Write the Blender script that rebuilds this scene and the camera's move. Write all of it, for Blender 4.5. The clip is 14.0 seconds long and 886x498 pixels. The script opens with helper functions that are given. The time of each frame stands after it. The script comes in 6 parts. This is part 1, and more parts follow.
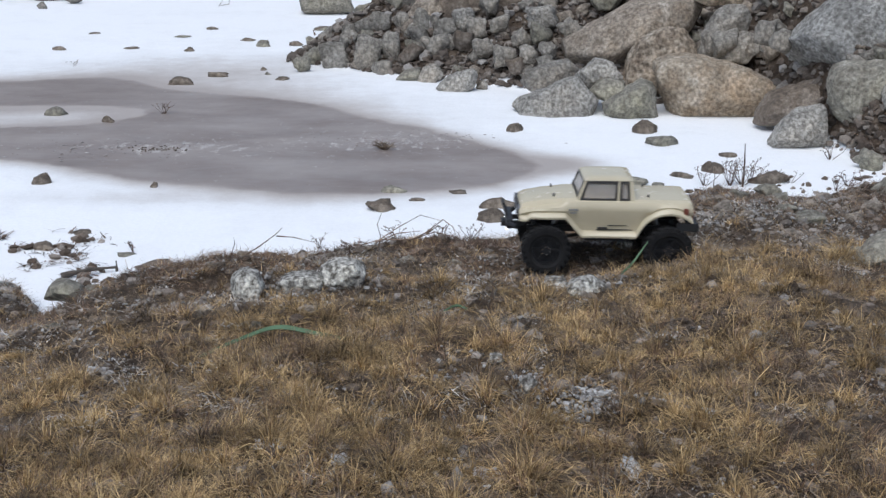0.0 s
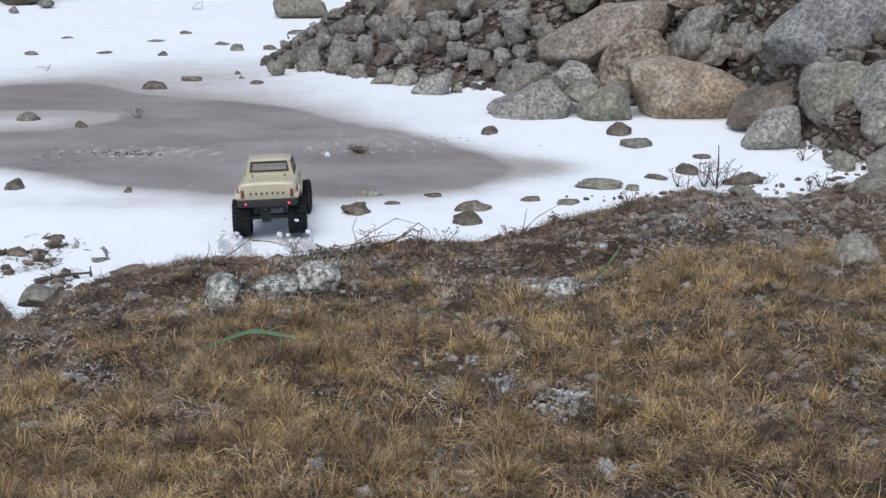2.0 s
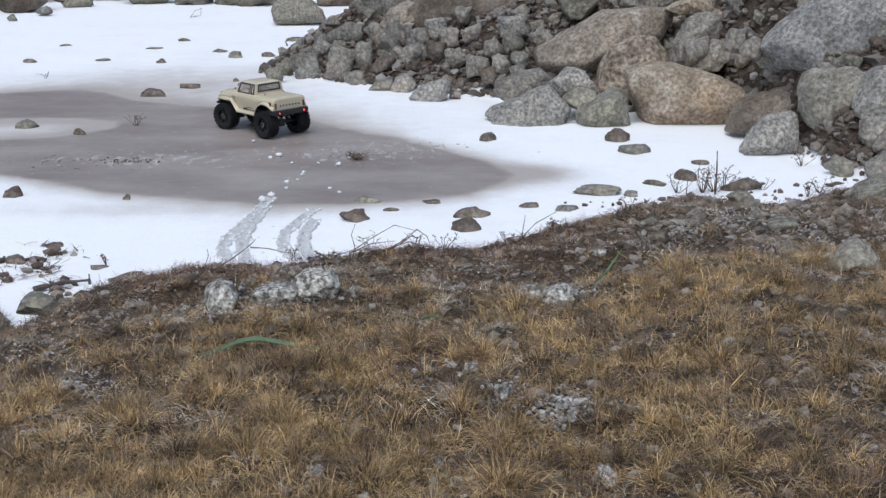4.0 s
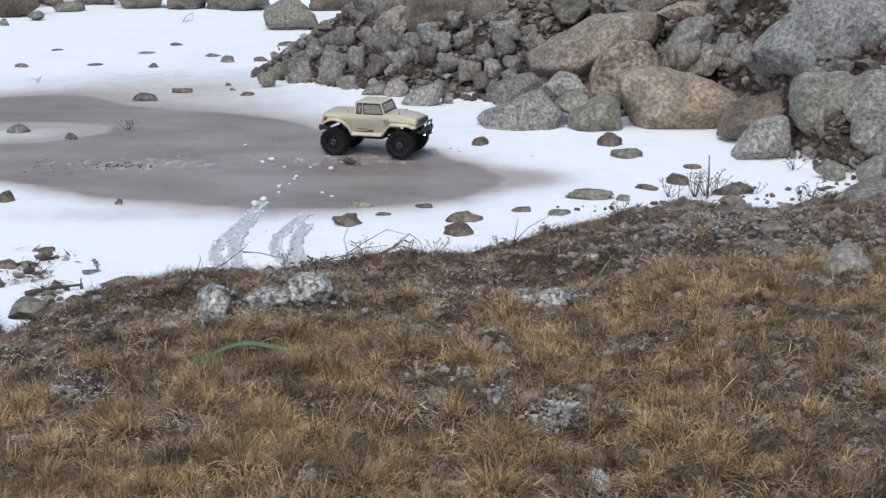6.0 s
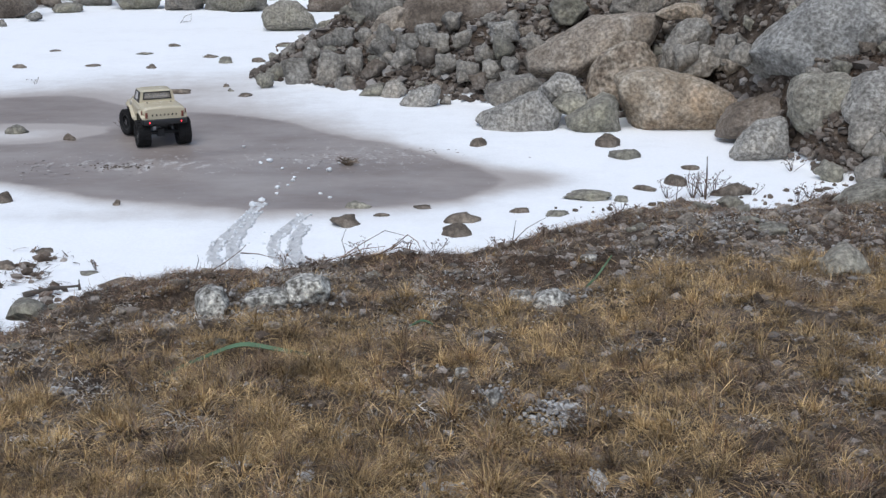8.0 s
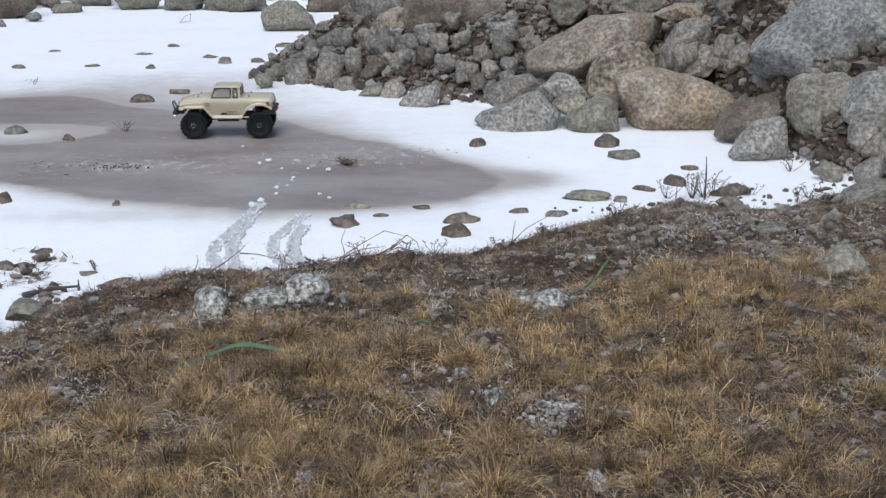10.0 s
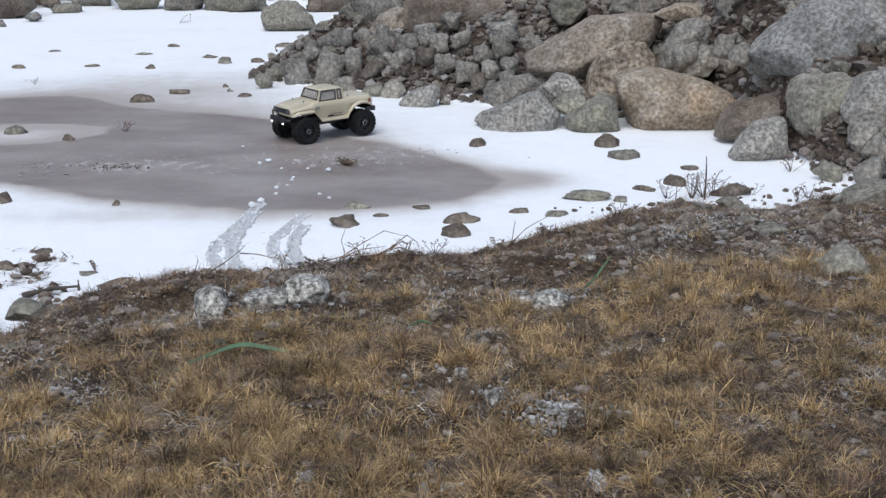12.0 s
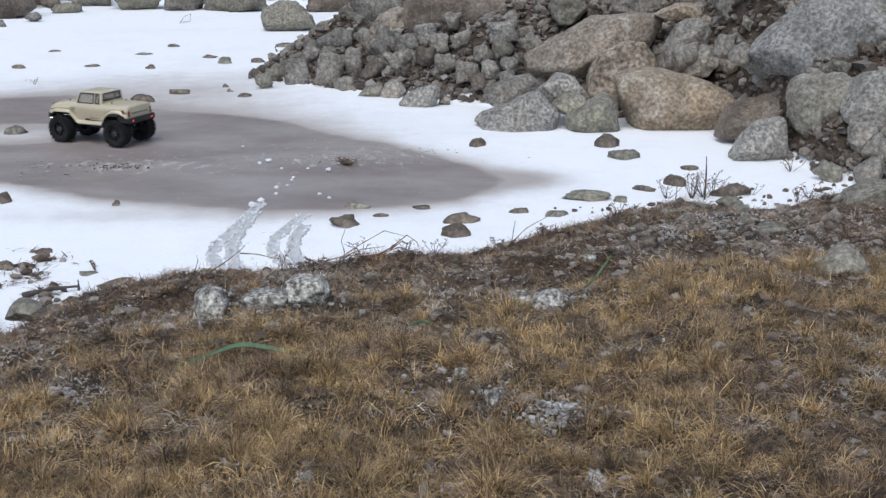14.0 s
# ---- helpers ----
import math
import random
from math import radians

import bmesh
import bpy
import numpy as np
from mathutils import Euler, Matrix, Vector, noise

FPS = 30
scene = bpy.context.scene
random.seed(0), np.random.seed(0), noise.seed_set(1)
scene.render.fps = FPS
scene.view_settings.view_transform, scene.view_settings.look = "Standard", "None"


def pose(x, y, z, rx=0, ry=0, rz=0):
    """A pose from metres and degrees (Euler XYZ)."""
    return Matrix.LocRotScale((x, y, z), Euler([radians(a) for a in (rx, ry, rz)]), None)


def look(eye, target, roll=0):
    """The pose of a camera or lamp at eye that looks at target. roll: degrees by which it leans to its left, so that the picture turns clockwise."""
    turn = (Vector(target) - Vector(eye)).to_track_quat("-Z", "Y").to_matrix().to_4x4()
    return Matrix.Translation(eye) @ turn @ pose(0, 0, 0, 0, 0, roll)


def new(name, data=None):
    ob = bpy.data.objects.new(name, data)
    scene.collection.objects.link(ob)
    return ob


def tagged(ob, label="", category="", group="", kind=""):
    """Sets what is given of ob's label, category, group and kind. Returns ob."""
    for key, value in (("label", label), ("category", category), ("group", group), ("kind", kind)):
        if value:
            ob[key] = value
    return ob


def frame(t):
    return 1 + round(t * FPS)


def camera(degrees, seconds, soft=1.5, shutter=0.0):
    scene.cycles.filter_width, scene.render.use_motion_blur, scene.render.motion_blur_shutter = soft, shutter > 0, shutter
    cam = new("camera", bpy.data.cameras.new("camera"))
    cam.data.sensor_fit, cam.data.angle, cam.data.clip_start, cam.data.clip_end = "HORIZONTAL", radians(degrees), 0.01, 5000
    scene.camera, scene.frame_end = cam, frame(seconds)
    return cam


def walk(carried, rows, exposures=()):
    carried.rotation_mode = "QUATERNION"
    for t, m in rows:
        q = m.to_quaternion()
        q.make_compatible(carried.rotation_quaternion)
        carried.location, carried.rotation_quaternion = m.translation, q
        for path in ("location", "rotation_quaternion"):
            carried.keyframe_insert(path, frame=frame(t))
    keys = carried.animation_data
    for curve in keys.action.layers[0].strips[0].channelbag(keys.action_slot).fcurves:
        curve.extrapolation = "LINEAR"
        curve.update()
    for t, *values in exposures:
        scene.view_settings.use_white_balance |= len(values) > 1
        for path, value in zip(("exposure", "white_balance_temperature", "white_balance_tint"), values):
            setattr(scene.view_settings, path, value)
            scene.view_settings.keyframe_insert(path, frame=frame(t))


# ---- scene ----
cam = camera(37.05, 14.0, soft=1.4, shutter=0.2)
EYE = (0.0, 0.0, 1.283)


def aim(turn, dip, lean):
    """A hand-held turn of the camera about the place where it stands, in degrees."""
    return pose(*EYE, 90.0 - dip, 0, turn) @ pose(0, 0, 0, 0, 0, lean)


walk(cam, [
    (0.0, aim(1.619, 17.181, 0.132)),
    (0.5, aim(1.141, 17.007, 0.206)),
    (1.0, aim(0.895, 17.019, 0.152)),
    (1.5, aim(0.679, 17.030, 0.111)),
    (2.0, aim(0.513, 17.044, 0.071)),
    (2.5, aim(0.496, 17.028, 0.017)),
    (3.0, aim(0.572, 16.935, -0.068)),
    (5.5, aim(0.167, 16.607, -0.027)),
    (6.0, aim(0.117, 16.573, -0.021)),
    (6.5, aim(0.100, 16.565, -0.015)),
    (7.0, aim(0.073, 16.531, -0.012)),
    (7.5, aim(0.049, 16.533, -0.008)),
    (8.0, aim(0.032, 16.530, 0.004)),
    (10.5, aim(0.000, 16.520, 0.000)),
    (11.0, aim(0.000, 16.520, 0.000)),
    (11.5, aim(0.000, 16.520, 0.000)),
    (12.0, aim(0.000, 16.520, 0.000)),
    (12.5, aim(0.000, 16.520, 0.000)),
    (13.0, aim(0.000, 16.520, 0.000)),
    (13.5, aim(0.000, 16.520, 0.000)),
    (14.0, aim(0.000, 16.520, 0.000)),
], exposures=[(0.0, 0.5), (14.0, 0.5)])

# ---- light: a dull winter day, thick cloud ----
def make_world():
    world = bpy.data.worlds.new("overcast_sky")
    scene.world = world
    world.use_nodes = True
    tree = world.node_tree
    tree.nodes.clear()
    sky = tree.nodes.new("ShaderNodeTexSky")
    sky.sky_type = "NISHITA"
    sky.sun_disc = False
    sky.sun_elevation = radians(50)
    sky.sun_rotation = radians(200)
    sky.air_density, sky.dust_density, sky.ozone_density = 1.0, 1.0, 1.0
    grey = tree.nodes.new("ShaderNodeHueSaturation")
    grey.inputs["Saturation"].default_value = 0.84
    back = tree.nodes.new("ShaderNodeBackground")
    back.inputs["Strength"].default_value = 0.1
    out = tree.nodes.new("ShaderNodeOutputWorld")
    tree.links.new(sky.outputs[0], grey.inputs["Color"])
    tree.links.new(grey.outputs[0], back.inputs["Color"])
    tree.links.new(back.outputs[0], out.inputs["Surface"])


make_world()
sun_lamp = bpy.data.lights.new("sun", "SUN")
sun_lamp.energy, sun_lamp.angle, sun_lamp.color = 1.32, radians(45), (0.975, 0.99, 0.985)
sun = new("sun", sun_lamp)
sun.matrix_basis = look((-2.0, 0.5, 12.0), (0, 5, 0))


# ---- materials ----
class Nodes:
    """Short hand for a node material."""

    def __init__(self, name):
        self.m = bpy.data.materials.new(name)
        self.m.use_nodes = True
        self.t = self.m.node_tree
        self.t.nodes.clear()
        self.out = self.t.nodes.new("ShaderNodeOutputMaterial")
        self.b = self.t.nodes.new("ShaderNodeBsdfPrincipled")
        self.t.links.new(self.b.outputs[0], self.out.inputs["Surface"])
        self.co = self.t.nodes.new("ShaderNodeTexCoord").outputs["Object"]

    def link(self, a, b):
        self.t.links.new(a, b)
        return self

    def noise(self, scale, detail=5.0, rough=0.6, stretch=None):
        n = self.t.nodes.new("ShaderNodeTexNoise")
        n.inputs["Scale"].default_value, n.inputs["Detail"].default_value, n.inputs["Roughness"].default_value = scale, detail, rough
        co = self.co
        if stretch:
            mp = self.t.nodes.new("ShaderNodeMapping")
            mp.inputs["Scale"].default_value = stretch
            self.link(co, mp.inputs["Vector"])
            co = mp.outputs[0]
        self.link(co, n.inputs["Vector"])
        return n.outputs["Fac"]

    def cells(self, scale):
        n = self.t.nodes.new("ShaderNodeTexVoronoi")
        n.inputs["Scale"].default_value = scale
        self.link(self.co, n.inputs["Vector"])
        return n.outputs["Distance"]

    def ramp(self, fac, stops):
        n = self.t.nodes.new("ShaderNodeValToRGB")
        while len(n.color_ramp.elements) < len(stops):
            n.color_ramp.elements.new(0.5)
        for e, (p, c) in zip(n.color_ramp.elements, stops):
            e.position = p
            e.color = (*c, 1) if len(c) == 3 else c
        self.link(fac, n.inputs[0])
        return n.outputs[0]

    def grey(self, fac, lo, hi):
        return self.ramp(fac, [(lo, (0, 0, 0)), (hi, (1, 1, 1))])

    def mix(self, fac, a, b, how="MIX"):
        n = self.t.nodes.new("ShaderNodeMix")
        n.data_type, n.blend_type = "RGBA", how
        for value, socket in ((fac, n.inputs[0]), (a, n.inputs[6]), (b, n.inputs[7])):
            if isinstance(value, (int, float)):
                socket.default_value = value
            elif isinstance(value, tuple):
                socket.default_value = (*value, 1)
            else:
                self.link(value, socket)
        return n.outputs[2]

    def maths(self, op, a, b=0.0):
        n = self.t.nodes.new("ShaderNodeMath")
        n.operation = op
        for value, socket in ((a, n.inputs[0]), (b, n.inputs[1])):
            if isinstance(value, (int, float)):
                socket.default_value = value
            else:
                self.link(value, socket)
        return n.outputs[0]

    def attribute(self, name):
        n = self.t.nodes.new("ShaderNodeAttribute")
        n.attribute_name = name
        return n.outputs["Fac"]

    def bump(self, height, strength, distance):
        n = self.t.nodes.new("ShaderNodeBump")
        n.inputs["Strength"].default_value, n.inputs["Distance"].default_value = strength, distance
        self.link(height, n.inputs["Height"])
        self.link(n.outputs[0], self.b.inputs["Normal"])
        return self

    def island(self):
        return self.t.nodes.new("ShaderNodeNewGeometry").outputs["Random Per Island"]

    def object_random(self):
        return self.t.nodes.new("ShaderNodeObjectInfo").outputs["Random"]

    def done(self, colour=None, rough=None, **values):
        for value, key in ((colour, "Base Color"), (rough, "Roughness")):
            if isinstance(value, tuple):
                self.b.inputs[key].default_value = (*value, 1)
            elif isinstance(value, (int, float)):
                self.b.inputs[key].default_value = value
            elif value is not None:
                self.link(value, self.b.inputs[key])
        for key, value in values.items():
            self.b.inputs[key.replace("_", " ")].default_value = value
        return self.m


def rock_material(name, dark, mid, light, mottle=0.5, stain=None, size=1.0):
    """Granite-like stone: weathered patches, coarse mineral mottling, fine specks, pits. size: of the mottling."""
    n = Nodes(name)
    col = n.ramp(n.noise(5, 9, 0.68), [(0.38, dark), (0.5, mid), (0.62, light)])
    coarse = n.noise(58 / size, 3, 0.6)
    col = n.mix(mottle, col, n.ramp(coarse, [(0.38, (0.25, 0.23, 0.21)), (0.46, (0.8, 0.79, 0.77)), (0.54, (1.12, 1.12, 1.12)), (0.62, (1.75, 1.75, 1.73))]), "MULTIPLY")
    col = n.mix(0.28, col, n.ramp(n.noise(210, 3, 0.8), [(0.38, (0.5, 0.49, 0.48)), (0.5, (1, 1, 1)), (0.62, (1.5, 1.5, 1.5))]), "MULTIPLY")
    if stain:
        col = n.mix(n.grey(n.noise(3.2, 5, 0.62), 0.46, 0.7), col, stain, "MULTIPLY")
    col = n.mix(1.0, col, n.mix(n.object_random(), (0.84, 0.83, 0.81), (1.22, 1.2, 1.16)), "MULTIPLY")
    h = n.mix(0.45, n.noise(20, 10, 0.75), n.mix(0.5, coarse, n.noise(120, 4, 0.7)))
    n.bump(h, 0.9, 0.022)
    return n.done(col, 0.93)


GRANITE = rock_material("granite", (0.17, 0.155, 0.138), (0.29, 0.275, 0.252), (0.43, 0.415, 0.39), 0.5, (0.72, 0.64, 0.55))
MOTTLED = rock_material("mottled_granite", (0.19, 0.182, 0.17), (0.3, 0.292, 0.278), (0.43, 0.425, 0.41), 0.6, (0.8, 0.74, 0.67), 0.9)
SLAB = rock_material("grey_slab_granite", (0.2, 0.197, 0.19), (0.31, 0.307, 0.3), (0.42, 0.418, 0.41), 0.55, (0.62, 0.58, 0.52))
TAN_GRANITE = rock_material("tan_granite", (0.27, 0.21, 0.152), (0.4, 0.345, 0.28), (0.55, 0.5, 0.44), 0.5, (0.86, 0.68, 0.5), 1.0)
PITTED = rock_material("pitted_tan_granite", (0.24, 0.185, 0.14), (0.38, 0.325, 0.265), (0.5, 0.455, 0.4), 0.7, (0.74, 0.6, 0.46), 1.4)
BROWN_GRANITE = rock_material("brown_granite", (0.19, 0.16, 0.132), (0.29, 0.255, 0.22), (0.41, 0.375, 0.335), 0.5, (0.75, 0.66, 0.56))
PALE_ROCK = rock_material("pale_weathered_rock", (0.2, 0.185, 0.156), (0.29, 0.274, 0.24), (0.4, 0.386, 0.35), 0.5, (0.85, 0.82, 0.72))
BROWN_ROCK = rock_material("brown_rock", (0.095, 0.075, 0.06), (0.16, 0.13, 0.106), (0.235, 0.203, 0.175), 0.4)
DARK_ROCK = rock_material("dark_rock", (0.125, 0.117, 0.104), (0.21, 0.198, 0.18), (0.31, 0.295, 0.273), 0.5)
MOSS_ROCK = rock_material("weathered_rock", (0.15, 0.142, 0.118), (0.25, 0.238, 0.208), (0.37, 0.355, 0.32), 0.45, (0.76, 0.74, 0.6))
LICHEN_ROCK = rock_material("lichened_rock", (0.2, 0.19, 0.175), (0.38, 0.375, 0.36), (0.64, 0.64, 0.625), 0.9, (0.8, 0.76, 0.68), 0.7)
WET_STONE = rock_material("wet_brown_stone", (0.09, 0.072, 0.058), (0.165, 0.135, 0.11), (0.26, 0.22, 0.18), 0.4)


def ground_material():
    """Soil, old snow and dirty ice, laid over one another by where each lies."""
    n = Nodes("winter_ground")
    edge = n.maths("MULTIPLY", n.maths("SUBTRACT", n.noise(9, 7, 0.65), 0.5), 0.9)
    fine = n.maths("MULTIPLY", n.maths("SUBTRACT", n.noise(2.2, 4, 0.55), 0.5), 0.5)
    # soil
    soil = n.ramp(n.noise(14, 8, 0.7), [(0.3, (0.03, 0.022, 0.016)), (0.5, (0.08, 0.058, 0.042)), (0.7, (0.175, 0.142, 0.113))])
    grit = n.ramp(n.noise(120, 5, 0.75), [(0.4, (0.55, 0.5, 0.46)), (0.62, (1.4, 1.4, 1.4))])
    soil = n.mix(0.8, soil, grit, "MULTIPLY")
    # snow, greyer and browner where it is thin
    snow_amount = n.maths("ADD", n.attribute("snow"), edge)
    snow_mask = n.grey(snow_amount, 0.35, 0.55)
    thin = n.maths("ADD", n.maths("ADD", n.attribute("slush"), fine), n.maths("MULTIPLY", edge, 0.45))
    snow = n.ramp(thin, [(0.0, (0.925, 0.94, 0.96)), (0.25, (0.84, 0.85, 0.865)), (0.55, (0.64, 0.62, 0.61)), (0.8, (0.5, 0.465, 0.445)), (1.0, (0.43, 0.39, 0.37))])
    snow = n.mix(0.35, snow, n.ramp(n.noise(60, 4, 0.6), [(0.35, (0.9, 0.905, 0.915)), (0.65, (1, 1, 1))]), "MULTIPLY")
    # ice with silt in it
    ice_amount = n.maths("ADD", n.attribute("ice"), n.maths("MULTIPLY", edge, 0.1))
    ice_mask = n.grey(n.maths("ADD", ice_amount, 0.5), 0.484, 0.526)
    silt = n.ramp(n.noise(1.6, 7, 0.62, (1.0, 2.2, 1)), [(0.32, (0.235, 0.196, 0.178)), (0.5, (0.3, 0.258, 0.238)), (0.68, (0.365, 0.325, 0.303))])
    crust = n.grey(n.maths("ADD", n.attribute("crust"), n.maths("MULTIPLY", n.maths("SUBTRACT", n.noise(20, 7, 0.75, (1, 0.6, 1)), 0.5), 6.0)), 0.5, 0.85)
    silt = n.mix(n.maths("MULTIPLY", crust, 0.8), silt, (0.56, 0.535, 0.52))
    col = n.mix(snow_mask, soil, snow)
    col = n.mix(ice_mask, col, silt)
    rough = n.mix(ice_mask, (0.95, 0.95, 0.95), n.mix(crust, n.ramp(n.noise(5, 5, 0.6), [(0.3, (0.3, 0.3, 0.3)), (0.7, (0.5, 0.5, 0.5))]), (0.7, 0.7, 0.7)))
    relief = n.mix(snow_mask, n.noise(70, 8, 0.75), n.mix(0.3, n.noise(5, 5, 0.5), n.noise(50, 4, 0.6)))
    calm = n.mix(ice_mask, relief, n.mix(crust, n.mix(0.04, (0.5, 0.5, 0.5), n.noise(6, 3, 0.5)), n.noise(40, 5, 0.7)))
    n.bump(calm, 0.7, 0.014)
    return n.done(col, rough, Specular_IOR_Level=0.3)


GROUND = ground_material()


def grass_material(name, a, b, c):
    n = Nodes(name)
    pick = n.ramp(n.island(), [(0.0, a), (0.45, b), (0.85, c), (1.0, tuple(min(1, 1.35 * v) for v in c))])
    col = n.mix(0.9, pick, n.ramp(n.noise(13, 5, 0.65), [(0.36, (0.27, 0.255, 0.245)), (0.48, (0.88, 0.86, 0.84)), (0.62, (1.7, 1.67, 1.62))]), "MULTIPLY")
    return n.done(col, 0.85)


STRAW = grass_material("dry_straw_grass", (0.15, 0.093, 0.041), (0.315, 0.208, 0.095), (0.48, 0.348, 0.18))
DULL_STRAW = grass_material("dull_dead_grass", (0.055, 0.038, 0.026), (0.14, 0.102, 0.073), (0.26, 0.207, 0.158))
FROSTED = grass_material("frosted_dead_grass", (0.2, 0.18, 0.155), (0.34, 0.32, 0.295), (0.5, 0.49, 0.475))
TWIG = grass_material("dry_twig", (0.06, 0.038, 0.029), (0.12, 0.078, 0.058), (0.2, 0.14, 0.105))
RUSSET = grass_material("russet_dead_grass", (0.08, 0.045, 0.028), (0.17, 0.1, 0.062), (0.27, 0.18, 0.12))


def plain(name, colour, rough=0.5, scale=30, vary=0.15, bump=0.15, distance=0.002, **values):
    n = Nodes(name)
    lo, hi = tuple(c * (1 - vary) for c in colour), tuple(min(1, c * (1 + vary)) for c in colour)
    col = n.ramp(n.noise(scale, 6, 0.65), [(0.3, lo), (0.7, hi)])
    if bump:
        n.bump(n.noise(scale * 6, 4, 0.6), bump, distance)
    return n.done(col, rough, **values)


def paint_material():
    n = Nodes("cream_body_paint")
    col = n.ramp(n.noise(9, 6, 0.6), [(0.3, (0.55, 0.48, 0.34)), (0.7, (0.6, 0.53, 0.385))])
    dirt = n.grey(n.noise(26, 8, 0.75), 0.58, 0.8)
    col = n.mix(n.maths("MULTIPLY", dirt, 0.5), col, (0.36, 0.3, 0.2))
    return n.done(col, n.ramp(dirt, [(0, (0.25, 0.25, 0.25)), (1, (0.6, 0.6, 0.6))]))


CREAM = paint_material()
BLACK = plain("black_plastic", (0.02, 0.02, 0.022), 0.5)
TRIM = plain("black_window_trim", (0.03, 0.027, 0.025), 0.6, bump=0)
RUBBER = plain("dusty_tyre_rubber", (0.0085, 0.008, 0.0085), 0.9, 40, 0.5, 0.3, 0.002)
RIM_BLACK = plain("black_wheel_rim", (0.011, 0.011, 0.0125), 0.5)
CHROME = plain("chrome", (0.75, 0.75, 0.76), 0.25, bump=0, Metallic=1.0)
STEEL = plain("dull_steel", (0.22, 0.22, 0.23), 0.45, bump=0, Metallic=0.9)
RUST_RED = plain("faded_red_lens", (0.19, 0.055, 0.035), 0.45, 60, 0.35)
GREY_INK = plain("grey_lettering", (0.25, 0.24, 0.22), 0.6, bump=0)
GREEN_BLADE = plain("green_grass_blade", (0.1, 0.175, 0.095), 0.7, 25, 0.3)
OLD_WOOD = plain("weathered_wood", (0.1, 0.085, 0.072), 0.9, 35, 0.4, 0.5, 0.004)
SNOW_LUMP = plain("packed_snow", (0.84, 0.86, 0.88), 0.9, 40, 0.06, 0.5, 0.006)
# old trodden snow; in the ruts this grey also stands in for groove shade
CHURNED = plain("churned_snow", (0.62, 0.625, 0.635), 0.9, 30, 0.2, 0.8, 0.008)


def glow(name, colour, strength):
    n = Nodes(name)
    return n.done(colour, 0.3, Emission_Color=(*colour, 1), Emission_Strength=strength)


RED_LAMP = glow("lit_red_lamp", (1.0, 0.03, 0.05), 3.0)
WHITE_LAMP = glow("lit_white_lamp", (1.0, 0.98, 0.95), 2.0)


def glass_material():
    n = Nodes("tinted_clear_plastic")
    return n.done((0.66, 0.62, 0.585), 0.1, Transmission_Weight=0.72, IOR=1.2, Specular_IOR_Level=0.6)


GLASS = glass_material()


# ---- the lie of the land ----
def lerp_table(v, xs, ys):
    return np.interp(v, xs, ys)


def smooth01(v):
    v = np.clip(v, 0.0, 1.0)
    return v * v * (3 - 2 * v)


CREST_X = [-2.6, -1.6, -1.3, -1.2, -1.12, -0.85, -0.58, -0.35, 0.16, 0.38, 0.78, 1.2, 1.6, 3.0]
CREST_Y = [3.9, 3.5, 3.36, 3.2, 3.08, 3.25, 3.42, 3.52, 3.64, 3.86, 4.2, 4.22, 4.5, 5.2]
FOOT_X = [-1.12, -0.46, 0.0, 0.3, 0.5, 1.1, 1.34, 1.48, 1.55, 1.64, 1.9, 3.0]
FOOT_Y = [7.9, 7.42, 7.2, 7.0, 6.8, 6.6, 6.4, 6.0, 5.6, 5.3, 5.1, 4.9]


def bank_height(x, y):
    """The grassy bank: it falls gently to its crest and then drops to the ice."""
    crest = lerp_table(x, CREST_X, CREST_Y)
    top = 0.2 - 0.1 * smooth01((-x - 0.75) / 0.7) - 0.05 * smooth01((x - 0.5) / 0.6)
    width = 0.28 + 0.3 * smooth01((x - 0.4) / 0.6)
    front = top + 0.1 * np.maximum(crest - y, 0)
    front = front - 0.03 * np.exp(-((x - 0.15) / 0.42) ** 2 - ((y - 3.22) / 0.26) ** 2)
    return front * (1 - smooth01((y - crest) / width))


def mound_height(x, y):
    """The heap of rubble behind the ice, and the far rise that closes the place."""
    d = np.minimum(y - lerp_table(x, FOOT_X, FOOT_Y), (x + 1.2 - 0.13 * (y - 7.7)) * 1.1)
    heap = np.minimum(0.58 * np.maximum(d, 0), 1.5)
    far = 0.45 * np.maximum(y - 12.1 - 0.15 * np.sin(x * 1.7), 0) + 0.3 * np.maximum(-x - 3.2 - (12.0 - y) * 0.5, 0)
    return np.maximum(heap, np.minimum(far, 2.6))


def land_height(x, y):
    return np.maximum(bank_height(x, y), mound_height(x, y))


# ---- ground ----
def value_noise(x, y, scale, seed):
    """Smooth random heights, -1 to 1, at a given size of cell in metres."""
    table = np.random.default_rng(seed).uniform(-1, 1, (256, 256))
    u, v = np.asarray(x) / scale + 500, np.asarray(y) / scale + 500
    i, j = np.floor(u).astype(int), np.floor(v).astype(int)
    a, b = u - i, v - j
    a, b = a * a * (3 - 2 * a), b * b * (3 - 2 * b)
    at = lambda p, q: table[p % 256, q % 256]
    return (at(i, j) * (1 - a) + at(i + 1, j) * a) * (1 - b) + (at(i, j + 1) * (1 - a) + at(i + 1, j + 1) * a) * b


def earth(x, y):
    """Height of the ground: the land, its clods on the bank and the heap, the snow nearly flat."""
    x, y = np.asarray(x, float), np.asarray(y, float)
    h = land_height(x, y)
    rough = smooth01(h / 0.12)
    clods = 0.022 * value_noise(x, y, 0.23, 3) + 0.012 * value_noise(x, y, 0.09, 4) + 0.007 * value_noise(x, y, 0.04, 5)
    return h + clods * rough + (1 - rough) * 0.004 * value_noise(x, y, 0.5, 6)


